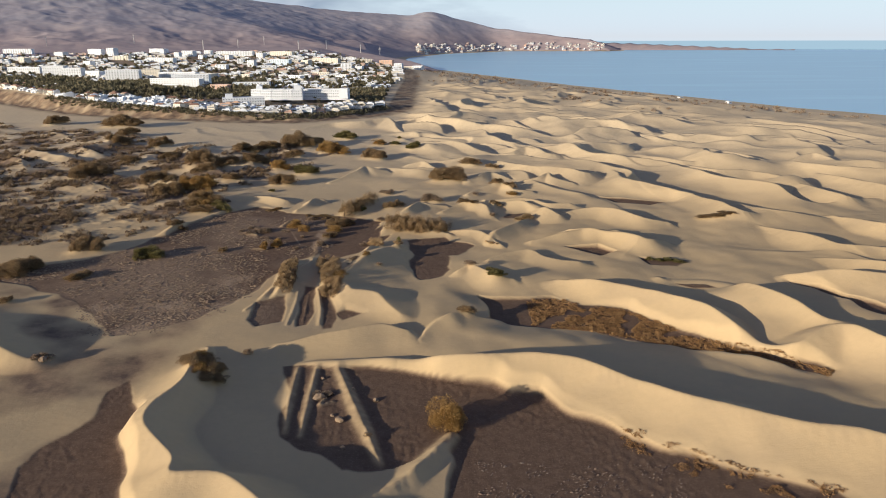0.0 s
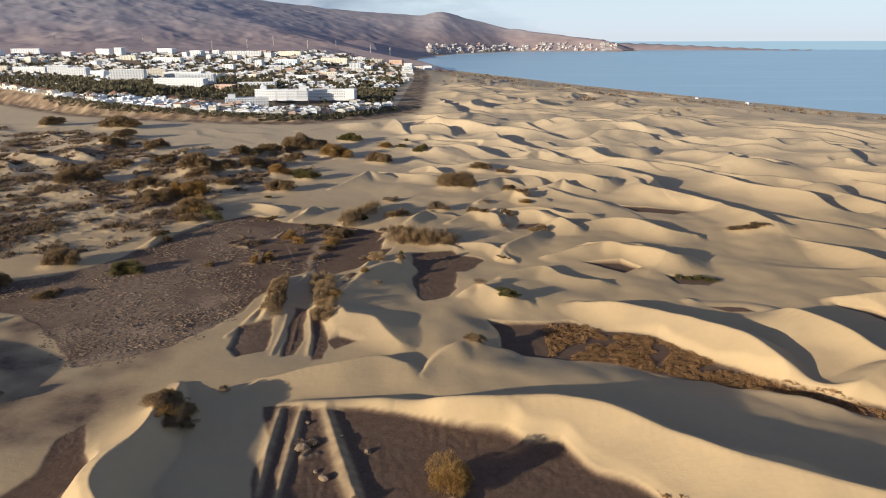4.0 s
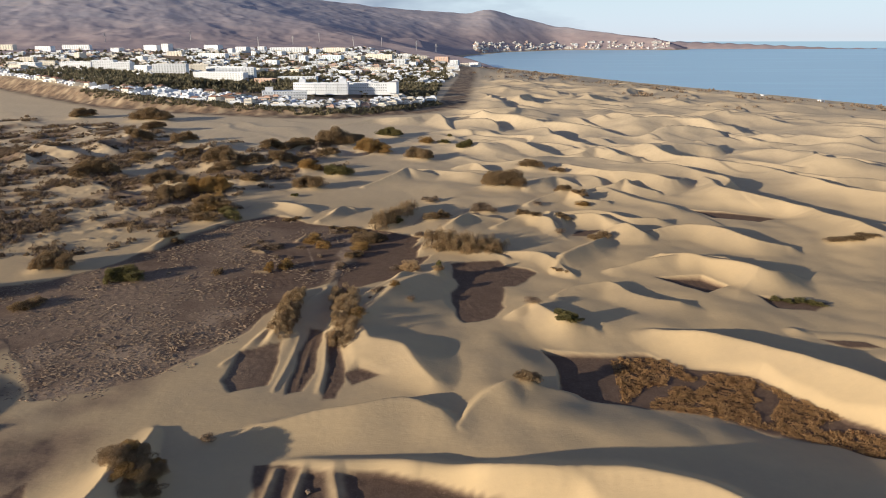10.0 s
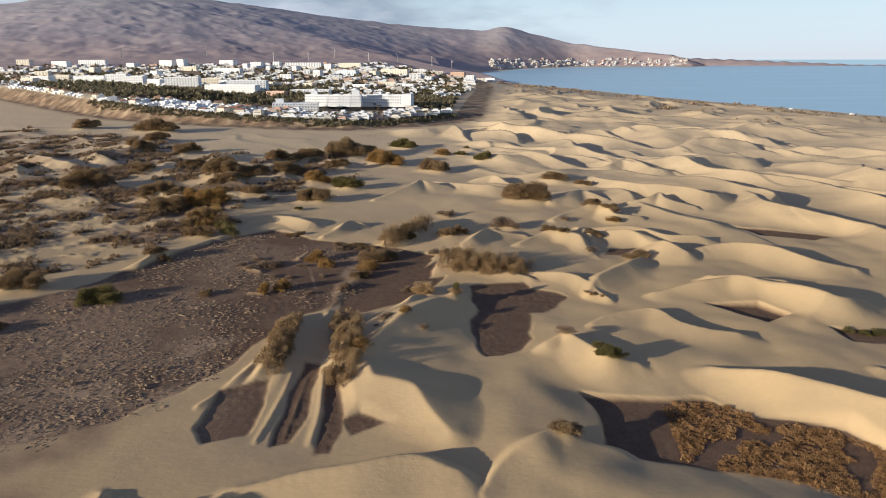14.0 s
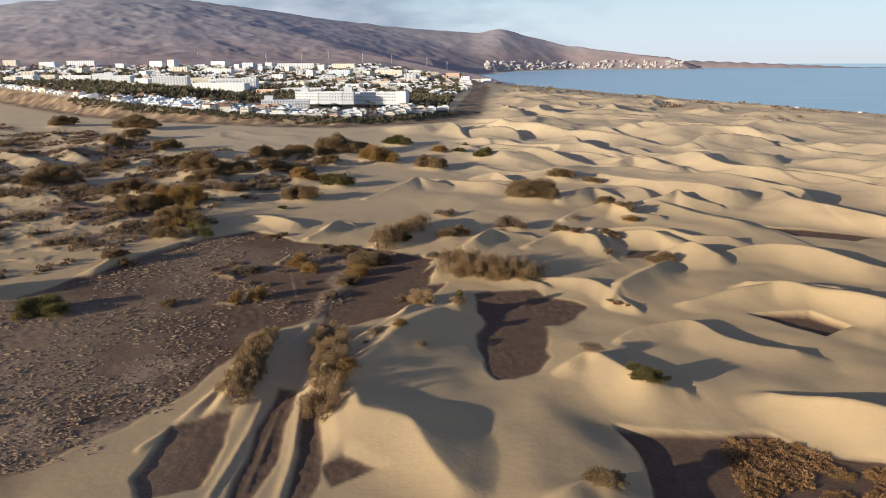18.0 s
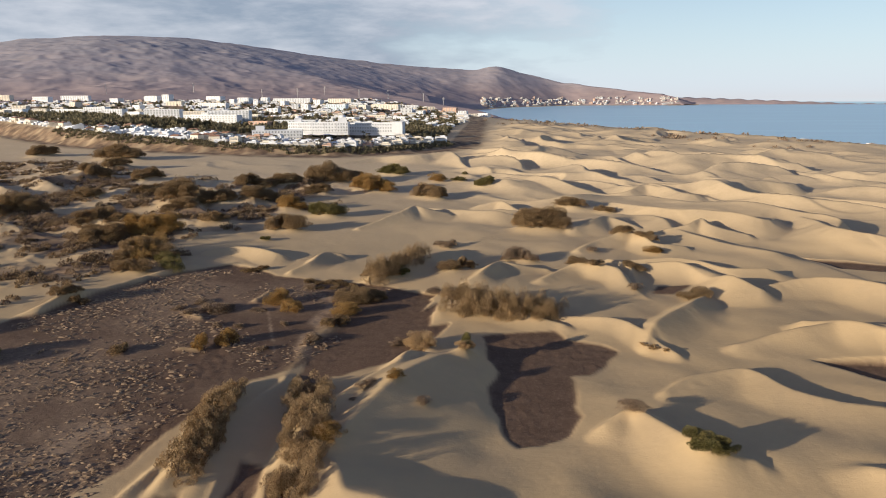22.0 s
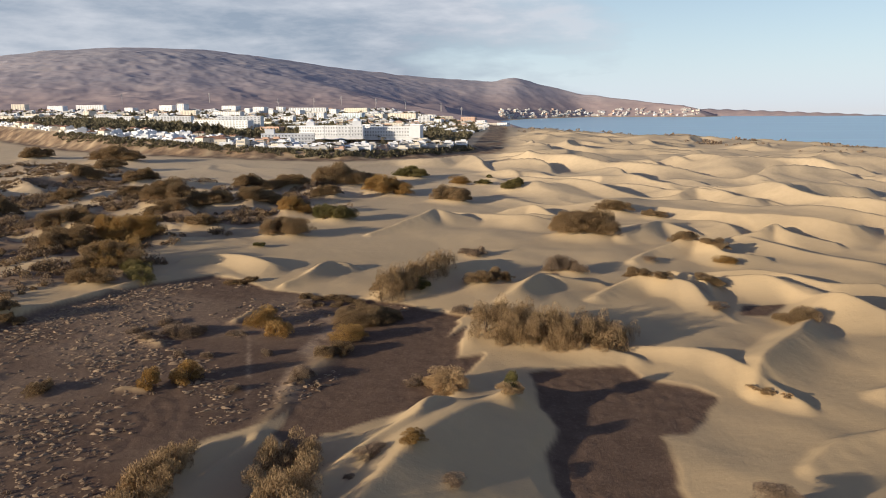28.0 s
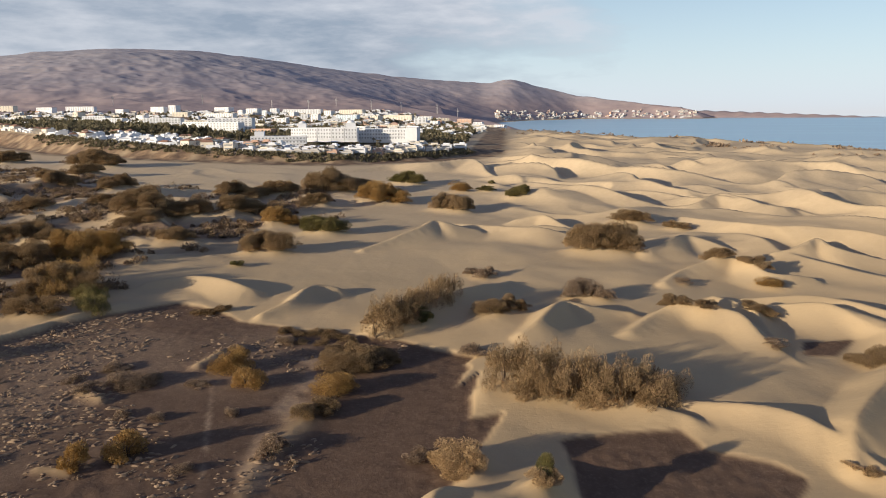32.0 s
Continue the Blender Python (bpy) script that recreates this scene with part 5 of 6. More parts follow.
BLOCKS = [
    (-912, 1596, 79.5, 16.0, WHITE), (-816, 1535, 46.1, 25.1, WHITE), (-764, 1507, 42.8, 21.8, WHITE), (-706, 1480, 49.6, 16.4, WHITE), (-613, 1398, 62.8, 20.6, WHITE),
    (-617, 1523, 54.3, 16.4, CREAM), (-431, 1176, 92.6, 18.2, WHITE), (-521, 1438, 81.4, 18.4, WHITE), (-1047, 2220, 75.3, 21.8, WHITE), (-983, 2185, 28.6, 30.0, WHITE),
    (-1129, 1753, 36.3, 15.3, CREAM), (-1011, 1652, 32.6, 14.1, CREAM), (-1270, 2199, 97.3, 18.8, WHITE), (-897, 2321, 78.5, 18.4, WHITE), (-754, 1959, 102.6, 15.3, WHITE),
    (-415, 1200, 60.2, 23.7, WHITE), (-764, 2212, 42.2, 20.6, WHITE), (-720, 2260, 22.4, 19.2, WHITE), (-605, 2076, 15.7, 17.3, WHITE), (-636, 2255, 115.0, 17.2, WHITE),
    (-535, 1940, 17.5, 16.1, WHITE), (-480, 1841, 19.3, 20.6, WHITE), (-422, 1908, 64.2, 16.9, PALE_BLUE), (-494, 2261, 80.5, 16.9, CREAM), (-357, 1922, 25.8, 16.9, CREAM),
    (-330, 2080, 82.5, 15.3, CREAM), (-238, 1814, 26.8, 22.3, WHITE), (-171, 2250, 43.7, 21.4, PINK), (-290, 2298, 39.7, 11.9, WHITE), (-240, 2274, 42.6, 11.7, CREAM),
    (-1428, 2113, 42.8, 20.9, CREAM), (-1118, 2149, 49.8, 14.3, WHITE), (-1309, 2103, 65.3, 18.4, WHITE), (-784, 2173, 23.2, 16.9, WHITE), (-691, 2111, 17.6, 14.6, WHITE),
    (-541, 2188, 24.9, 16.5, WHITE), (-318, 1207, 60.1, 11.2, WHITE), (-352, 1152, 32.7, 10.7, PINK), (-133, 2222, 24.8, 14.6, WHITE), (-72, 2195, 32.6, 14.4, WHITE),
    (-101, 2164, 24.1, 11.0, CREAM), (-1081, 1893, 29.0, 16.0, CREAM), (-886, 1831, 30.6, 13.3, WHITE), (-888, 2031, 46.5, 14.6, CREAM), (-477, 1476, 32.5, 12.1, CREAM),
    (-528, 1747, 28.7, 13.1, WHITE), (-398, 1480, 21.7, 9.7, CREAM), (-302, 1484, 43.2, 8.5, WHITE), (-268, 1604, 41.1, 9.2, CREAM), (-207, 1502, 27.2, 8.5, WHITE),
    (-419, 1753, 39.0, 10.3, WHITE), (-210, 1817, 26.8, 13.1, WHITE), (-931, 1462, 44.0, 12.5, WHITE), (-875, 1345, 30.1, 9.2, CREAM),
]
for x, y, w, h, paint in BLOCKS:
    h = h * 0.75 if y > 1400 else h
    far = y > 1700
    floors = max(2, round(h / 3.1))
    tint = {"white_plaster": "white", "cream_plaster": "cream", "pale_blue_plaster": "pale blue", "terracotta_plaster": "terracotta-coloured"}[paint.name]
    kind = ("apartment_block", "flat-roofed apartment block") if h > 12 else ("low_building", "low flat-roofed building")
    block(kind[0], f"{tint} {kind[1]} of {floors} storeys among town trees", "building", x, y, height_at(x, y), trng.uniform(-36, 6), w,
          trng.uniform(11, 18), h, paint, floors, 8.0 if far else 5.0, group="town buildings")

# bungalows along the terrace's edge and houses further in


def house_models():
    out = []
    for paint, roof, w, d, h in ((WHITE, GREY, 9, 7, 3.4), (WHITE, GREY, 12, 8, 3.6), (WHITE, TILE, 10, 8, 3.2), (CREAM, TILE, 11, 8, 5.8), (WHITE, GREY, 8, 8, 6.2)):
        root = new("bungalow")
        part("wall", boxes("wall", [(0, 0, h / 2 - 1, w / 2, d / 2, h / 2 + 1), (-w * 0.2, -d / 2 - 1.2, 1.2 - 0.5, w * 0.25, 1.3, 1.7)], paint), root)
        if roof is TILE:
            v = [(-w / 2 - .4, -d / 2 - .4, h), (w / 2 + .4, -d / 2 - .4, h), (w / 2 + .4, d / 2 + .4, h), (-w / 2 - .4, d / 2 + .4, h), (-w / 3, 0, h + 1.7), (w / 3, 0, h + 1.7)]
            part("roof", mesh_from("roof", v + [(-w / 3, 0.01, h + 1.7), (w / 3, 0.01, h + 1.7)], [(0, 1, 5, 4), (2, 3, 6, 7), (1, 2, 7, 5), (3, 0, 4, 6)], TILE), root)
        else:
            part("roof", boxes("roof", [(0, 0, h + 0.12, w / 2 + 0.2, d / 2 + 0.2, 0.12), (w * 0.22, d * 0.1, h + 0.7, 1.6, 1.4, 0.6)], paint), root)
        for k in (-0.32, 0.05, 0.34):
            part("window", pane_mesh(1.5, 1.5), root).location = (w * k, -d / 2 - 0.04, h * 0.5)
        out.append((tagged(root, ("white" if paint is WHITE else "cream") + (" bungalow with a clay tile roof" if roof is TILE else " flat-roofed bungalow") + " near the dunes", "house", group="bungalows"), root))
    return out


models = [m for m, _ in house_models()]
spots = []
edge = curve_through([tuple(p) for p in TERRACE[1:10]], 20)
for i in range(4, len(edge) - 1):
    q = edge[i + 1] - edge[i]
    nrm = np.array([-q[1], q[0]]) / (np.hypot(q[0], q[1]) + 1e-9)
    for row in range(4):
        for _ in range(1 if q[0] < 9 else 2):
            k = trng.uniform(0, 1)
            s = 9 + row * 14 + trng.uniform(-4, 4)
            spots.append((edge[i][0] + q[0] * k + nrm[0] * s, edge[i][1] + q[1] * k + nrm[1] * s, math.degrees(math.atan2(q[1], q[0])) + trng.uniform(-25, 25)))
for _ in range(1150):
    a, rr = radians(trng.uniform(-40, -2.5)), trng.uniform(1010, 2350)
    spots.append((-10 + rr * math.sin(a), 156 + rr * math.cos(a), trng.uniform(-30, 40)))
sp = np.array(spots)
inn = terrace_rise(sp[:, 0], sp[:, 1])[1]
zz = ground_height(sp[:, 0], sp[:, 1])[0]
taken = [(-256, 927), (-225, 966), (-159, 988), (-190, 980), (-240, 945)] + [(b[0], b[1]) for b in BLOCKS]
tx = np.array(taken)
placed, rest = [], {}
for (x, y, yaw), inner, z in zip(spots, inn, zz):
    if inner < 6 or (inner > 75 and x < -0.31 * (y - 156) and np.hypot(x + 10, y - 156) < 1290) or np.hypot(tx[:, 0] - x, tx[:, 1] - y).min() < 26 or any(abs(x - a) + abs(y - b) < 10 for a, b in placed):
        continue
    placed.append((x, y))
    q = trng.choice((0, 0, 1, 1, 2, 3, 4))
    if len(placed) < 250:
        copy_thing(models[q], turned(x, y, float(z) - 0.2, yaw))
    else:
        w, d = trng.uniform(8, 17) * (1.5 if y > 1500 else 1.0), trng.uniform(7, 11)
        h = trng.choice((3.2, 3.4, 3.6, 6.2))
        tint = 0 if q in (0, 1) else trng.choice((1, 1, 2, 3, 3))
        heap = rest.setdefault(tint, [[], []])
        heap[0] += [(x, y, float(z) + h / 2 - 1, w / 2, d / 2, h / 2 + 1), (x + w * 0.15, y + 1, float(z) + h + 0.6, w * 0.2, d * 0.25, 0.7)]
        for i in range(int(h / 3)):
            heap[1].append((x, y - d / 2 - 0.02, float(z) + 1.7 + 3 * i, w * 0.4, 0.05, 0.55))
for tint, paint, tone in ((0, WHITE, "white"), (1, CREAM, "cream"), (2, PINK, "terracotta-coloured"), (3, GREY, "grey")):
    if tint in rest:
        town = new("town_houses", boxes("town_houses", rest[tint][0], paint))
        part("window_bands", boxes("window_bands", rest[tint][1], GLASS), town)
        tagged(town, f"countless small {tone} houses further up the town", "houses", kind="stuff")
for i, m in enumerate(models):
    x, y = -300 - 14 * i, 905 + 2 * i
    m.matrix_basis = turned(x, y, height_at(x, y) - 0.2, 12)

# far resort on the hillside across the bay
fx, fy = [], []
for _ in range(1400):
    a, rr = radians(trng.uniform(-1.8, 13.2)), trng.uniform(3500, 4620)
    fx.append(-20 + rr * math.sin(a))
    fy.append(200 + rr * math.cos(a))
fx, fy = np.array(fx), np.array(fy)
fz, fr, fo = hill_height(fx, fy)
count = 0
for x, y, z, o in zip(fx, fy, fz, fo):
    if -300 < o < -22 and z < 66 and count < 190:
        count += 1
        w, h = trng.uniform(8, 24), trng.uniform(4, 9)
        # few whites: duller paints put the haze across the bay into the walls
        paint = trng.choice((WHITE, CREAM, GREY, PINK, GREY))
        yaw = trng.uniform(-20, 40)
        root = new("hillside_apartments")
        root.matrix_basis = turned(x, y, float(z) - 1, yaw)
        part("wall", boxes("wall", [(0, 0, h / 2 - 3, w / 2, 8, h / 2 + 3), (w * 0.2, 3, h + 1.6, w * 0.2, 4, 1.8)], paint), root)
        for i in range(2):
            part("window_band", boxes("window_band", [(0, -8.05, h * (0.3 + 0.4 * i), w * 0.42, 0.06, 1.0)], GLASS), root)
        tagged(root, "pale apartment block on the hillside across the bay", "building", group="hillside apartments")

# dark shrubs on the flat sand behind the beach
bx, by = [], []
for _ in range(5000):
    y = trng.uniform(900, 2400)
    bx.append(trng.uniform(-60, 620))
    by.append(y)
bx, by = np.array(bx), np.array(by)
bo = base_level(bx, by)[1]
sel = (bo < -35) & (bo > -330) & (waves(bx, by, 90, 91, 3) > 0.02 + 0.001 * (-bo - 100))
bx, by = bx[sel][:700], by[sel][:700]
bz = ground_height(bx, by)[0]
BEACH_SHRUBS = [(a, b, c - 0.1, w, 0.35 * w) for a, b, c, w in zip(bx, by, bz, np.random.default_rng(2).gamma(2.5, 1.8, len(bx)) + 1.5)]

# two white beach kiosks
for x, y in ((399, 1205), (453, 1135)):
    k = new("beach_kiosk")
    k.matrix_basis = turned(x, y, height_at(x, y), 30)
    part("wall", boxes("wall", [(0, 0, 1.7, 4, 3, 2.0)], WHITE), k)
    part("roof", boxes("roof", [(0, 0, 3.85, 4.6, 3.6, 0.15)], WHITE), k)
    part("hatch", boxes("hatch", [(0, -3.03, 2.0, 2.2, 0.05, 0.7)], GLASS), k)
    tagged(k, "small white kiosk standing on the beach", "kiosk", group="beach kiosks")


# palms round the hotel, and the belts of trees between the blocks
def palm_model(h, seed):
    g = random.Random(seed)
    v, f = [], []
    for j in range(5):
        q = 0.34 - 0.03 * j
        v += [(0.1 * j * j * 0.2 + q * math.cos(b), q * math.sin(b), h * j / 4) for b in np.linspace(0, 2 * math.pi, 7)[:-1]]
    for j in range(4):
        for b in range(6):
            f.append((j * 6 + b, j * 6 + (b + 1) % 6, j * 6 + 6 + (b + 1) % 6, j * 6 + 6 + b))
    trunk = mesh_from("trunk", v, f, BARK)
    v, f = [], []
    for i in range(26):
        a, lift, ln = g.uniform(0, 2 * math.pi), g.uniform(-0.25, 1.0), g.uniform(2.2, 3.2)
        c, s = math.cos(a), math.sin(a)
        pts = [(0.3 + ln * u, h + ln * (lift * u - (0.75 + 0.3 * lift) * u * u)) for u in (0, 0.35, 0.7, 1.0)]
        n = len(v)
        for (r, z), wd in zip(pts, (0.15, 0.55, 0.45, 0.05)):
            v += [(r * c - wd * s, r * s + wd * c, z - wd * 0.3), (r * c, r * s, z), (r * c + wd * s, r * s - wd * c, z - wd * 0.3)]
        for k in range(3):
            f += [(n + 3 * k, n + 3 * k + 1, n + 3 * k + 4, n + 3 * k + 3), (n + 3 * k + 1, n + 3 * k + 2, n + 3 * k + 5, n + 3 * k + 4)]
    return trunk, mesh_from("fronds", v, f, LEAF_TOWN)


PALMS = [palm_model(h, i) for i, h in enumerate((6.0, 8.0, 10.0))]
ps = []
for _ in range(120):
    k = trng.uniform(0, 1)
    x = -330 + 255 * k + trng.uniform(-6, 6)
    e = np.interp(x, (-332, -239, -172, -112, -74), (852, 836, 836, 880, 939))
    ps.append((x, e + 8 + abs(trng.gauss(0, 34))))
for _ in range(70):
    ps.append((trng.uniform(-205, -95), trng.uniform(955, 1080)))
ps = np.array(ps)
pz = ground_height(ps[:, 0], ps[:, 1])[0]
for (x, y), z in zip(ps, pz):
    if (abs(x + 256) < 30 and abs(y - 927) < 12) or (abs(y - 985) < 10 and -190 < x < -128):
        continue
    trunk, fronds = trng.choice(PALMS)
    p = new("palm_tree")
    s = trng.uniform(0.5, 0.85)
    p.matrix_basis = Matrix.LocRotScale((x, y, float(z)), Euler((0, 0, trng.uniform(0, 6.28))), (s * 1.25, s * 1.25, s))
    part("trunk", trunk, p)
    part("fronds", fronds, p)
    tagged(p, "palm tree in the resort gardens", "palm", group="resort palms")


def foliage_heap(name, label, places, material, seed, tufts, cat="trees", spray=0.30):
    """Countless small plants in one mesh: at each (x, y, z, width, height) a heap of sprays."""
    g = np.random.default_rng(seed)
    P = np.array(places)
    idx = np.repeat(np.arange(len(P)), tufts)
    n = g.normal(size=(len(idx), 3))
    n[:, 2] = np.abs(n[:, 2])
    n /= np.linalg.norm(n, axis=1)[:, None]
    rr = g.uniform(0.55, 1.0, len(idx))[:, None]
    c = P[idx, :3] + n * rr * np.stack([P[idx, 3] / 2, P[idx, 3] / 2, P[idx, 4]], 1) * 0.85
    upw = n * 0.5 + np.array([0, 0, 0.6]) + g.normal(size=n.shape) * 0.3
    upw /= np.linalg.norm(upw, axis=1)[:, None]
    sd = np.cross(upw, g.normal(size=n.shape))
    sd /= np.linalg.norm(sd, axis=1)[:, None] + 1e-9
    s = (np.minimum(P[idx, 3], 1.6 * P[idx, 4]) * spray * g.uniform(0.6, 1.4, len(idx)))[:, None]
    s = np.minimum(s, 0.42) if cat == "scrub" else s
    v = np.stack([c - upw * s * 0.5, c + sd * s * 0.5, c + upw * s * 0.8, c - sd * s * 0.5 + upw * s * 0.1], 1)
    me = mesh_from(name, v, np.arange(len(idx) * 4).reshape(-1, 4), material)
    return tagged(new(name, me), label, cat, kind="stuff")


foliage_heap("beach_shrubs", "dark low shrubs scattered on the flat sand behind the beach", BEACH_SHRUBS, LEAF_GREY, 14, 22, "shrubs")
tp = []
for _ in range(3300):
    a, rr = radians(trng.uniform(-41, -4)), 850 * math.exp(trng.uniform(0.0, 1.03))
    tp.append((-10 + rr * math.sin(a), 156 + rr * math.cos(a)))
for _ in range(3600):
    a, rr = radians(trng.uniform(-41, -15)), trng.uniform(900, 1280)
    tp.append((-10 + rr * math.sin(a), 156 + rr * math.cos(a)))
for _ in range(260):
    tp.append((trng.uniform(-150, -70), trng.uniform(960, 1500)))
tp = np.array(tp)
tin = terrace_rise(tp[:, 0], tp[:, 1])[1]
tz = ground_height(tp[:, 0], tp[:, 1])[0]
near_block = np.array([np.hypot((tx[:, 0] - a), (tx[:, 1] - b)).min() for a, b in tp])
sel = (tin > 12) & (near_block > 13) & (waves(tp[:, 0], tp[:, 1], 45, 95, 2) > -0.32)
places = [(a, b, z, trng.uniform(5.5, 11), trng.uniform(4.5, 9) * (1.5 if 3300 <= i < 6900 else 0.9)) for i, ((a, b), z, k) in enumerate(zip(tp, tz, sel)) if k]
foliage_heap("town_trees", "dark green trees and palms between the town's houses", places, LEAF_TOWN, 3, 46)
hp = []
for i in range(len(edge) - 1):
    q = edge[i + 1] - edge[i]
    for _ in range(9):
        k, s = trng.uniform(0, 1), trng.uniform(-9, 7)
        nrm = np.array([-q[1], q[0]]) / (np.hypot(q[0], q[1]) + 1e-9)
        if edge[i][0] > -520:
            hp.append((edge[i][0] + q[0] * k + nrm[0] * s, edge[i][1] + q[1] * k + nrm[1] * s))
hp = np.array(hp)
hzv = ground_height(hp[:, 0], hp[:, 1])[0]
foliage_heap("terrace_scrub", "scrubby green hedge along the top of the sand cliff", [(a, b, z, trng.uniform(2.5, 6), trng.uniform(1.2, 3)) for (a, b), z in zip(hp, hzv)],
             LEAF_TOWN, 4, 26, "hedge")
# slim masts on the slopes
for a, rr in ((-19, 2500), (-16.3, 2560), (-14.2, 2700), (-9.2, 2600), (-4.8, 2650), (-11.5, 2480), (-24, 2600), (-30, 2550), (-6.4, 2500)):
    x, y = -20 + rr * math.sin(radians(a)), 200 + rr * math.cos(radians(a))
    z = float(max(hill_height(np.array([x]), np.array([y]))[0][0], height_at(x, y)))
    p = new("power_pylon")
    p.matrix_basis = turned(x, y, z, trng.uniform(0, 90))
    part("mast", boxes("mast", [(0, 0, 15, 0.7, 0.7, 16)], GREY), p)
    for zz_, ww in ((22, 5), (26, 4), (30, 2.5)):
        part("crossarm", boxes("crossarm", [(0, 0, zz_, ww, 0.4, 0.4)], GREY), p)
    tagged(p, "slim pale grey power pylon on the dry slope", "pylon", group="power pylons")


# ---- the long tamarisk hedge on its sand bank ----
def long_bush(name, label, line, width, high, leaf, seed, tufts, size, spiky=0.6):
    g = random.Random(seed)
    path = curve_through([(a, b, 0) for a, b in line], 8)
    lob = []
    for i in range(int(9 * len(path)) + 20):
        p = path[int(g.uniform(0, 1) * (len(path) - 1))]
        x, y = p[0] + g.uniform(-0.42, 0.42) * width, p[1] + g.uniform(-0.42, 0.42) * width
        s = g.uniform(0.7, 1.15)
        lob.append((x, y, height_at(x, y) + high * g.uniform(-0.05, 0.6) * s, width * 0.115 * s, width * 0.105 * s, high * 0.36 * s))
    root = new(name)
    low = min(l[2] for l in lob) - 1
    mid = path[len(path) // 2]
    root.location = (mid[0], mid[1], low)
    local = [(l[0] - mid[0], l[1] - mid[1], l[2] - low, *l[3:]) for l in lob]
    part("crown", crown_mesh(name + "_crown", local, tufts, size, leaf, seed, spiky), root)
    for k in range(7):
        p = path[int(k / 6 * (len(path) - 1))]
        st = part("trunk", stems_mesh("stems", g, 3.0, high, 5, BARK, 0.16), root)
        st.location = (p[0] - mid[0], p[1] - mid[1], height_at(p[0], p[1]) - low)
    return tagged(root, label, "bush")


long_bush("tamarisk_hedge", "long dense brown tamarisk thicket on a sand bank", [(-29, 384.5), (-22, 383), (-13, 381.5), (-6, 381.5), (1, 384)], 11.0, 7.6, LEAF_TAM, 71, 110000, 0.24)

for line, wide, high, leaf, n, label in (
        ([(-72.4, 320), (-71.6, 312), (-70, 304), (-69, 295), (-69, 286)], 8.0, 4.2, LEAF_TAM, 30000, "long golden-brown tamarisk thicket along a sand ridge above gravel"),
        ([(-56.6, 325), (-54.4, 316), (-51, 305), (-49, 292), (-48, 283)], 9.6, 4.4, LEAF_TAM, 34000, "long olive tamarisk thicket half buried in a sand ridge"),
        ([(-59, 411), (-54, 418), (-49, 427), (-43, 437)], 9.0, 7.0, LEAF_TAM, 18000, "sprawling brown-green tamarisk thicket on a dune's flank"),
        ([(-149, 428), (-152, 438), (-158, 450)], 12.0, 7.0, LEAF_GOLD, 16000, "tall golden tamarisk thicket among old dunes"),
        ([(-132, 418), (-137, 426), (-144, 432)], 8.0, 4.5, LEAF_GREEN, 10000, "dark olive thicket at the foot of an old dune")):
    long_bush("tamarisk_thicket", label, line, wide, high, leaf, int(n / 7 + wide * 31), int(2.2 * n), 0.23)


# ---- low scrub over the old, half-grown dunes ----
g = np.random.default_rng(31)
n = 2600
cy = 330 * np.exp(g.uniform(0, 0.86, n))
cx = -90 - g.uniform(0, 1, n) ** 0.8 * (cy * 0.62 + 40)
sel = (grown(cx, cy) > 0.4 + g.uniform(-0.25, 0.3, n)) & (waves(cx, cy, 34, 23, 3) > -0.12 + g.uniform(-0.25, 0.2, n))
cx, cy = cx[sel][:780], cy[sel][:780]
# each clump trails off down the wind
each = 9
run = g.gamma(2.0, 2.2, len(cx)) + 2.5
slant = 0.45 + g.normal(0, 0.35, len(cx))
u, v = g.uniform(-1, 1, (each, len(cx))) * run, g.normal(0, 1.0, (each, len(cx))) * (0.8 + 0.16 * run)
rx = (cx + u * np.cos(slant) - v * np.sin(slant)).ravel()
ry = (cy + u * np.sin(slant) + v * np.cos(slant)).ravel()
rz, fl, op = ground_height(rx, ry)
ok = (fl < 0.3) & (op > 0.6) & (ring_depth(rx, ry, FLATS[1][1]) < -13)
rx, ry, rz = rx[ok], ry[ok], rz[ok]
for leaf, share, name, label in ((LEAF_SCRUB, 0, "dry_scrub", "low dry brown scrub scattered over the half-grown dunes"),
                                 (LEAF_HEATH, 1, "dune_scrub", "low brown-green scrub scattered over the half-grown dunes")):
    k = np.arange(len(rx)) % 2 == share
    foliage_heap(name, label, [(a, b, c - 0.1, w, w * h) for a, b, c, w, h in zip(rx[k], ry[k], rz[k], g.gamma(2.4, 0.95, k.sum()) + 1.3, g.uniform(0.4, 0.75, k.sum()))],
                 leaf, 8 + share, 90, "scrub", 0.18)
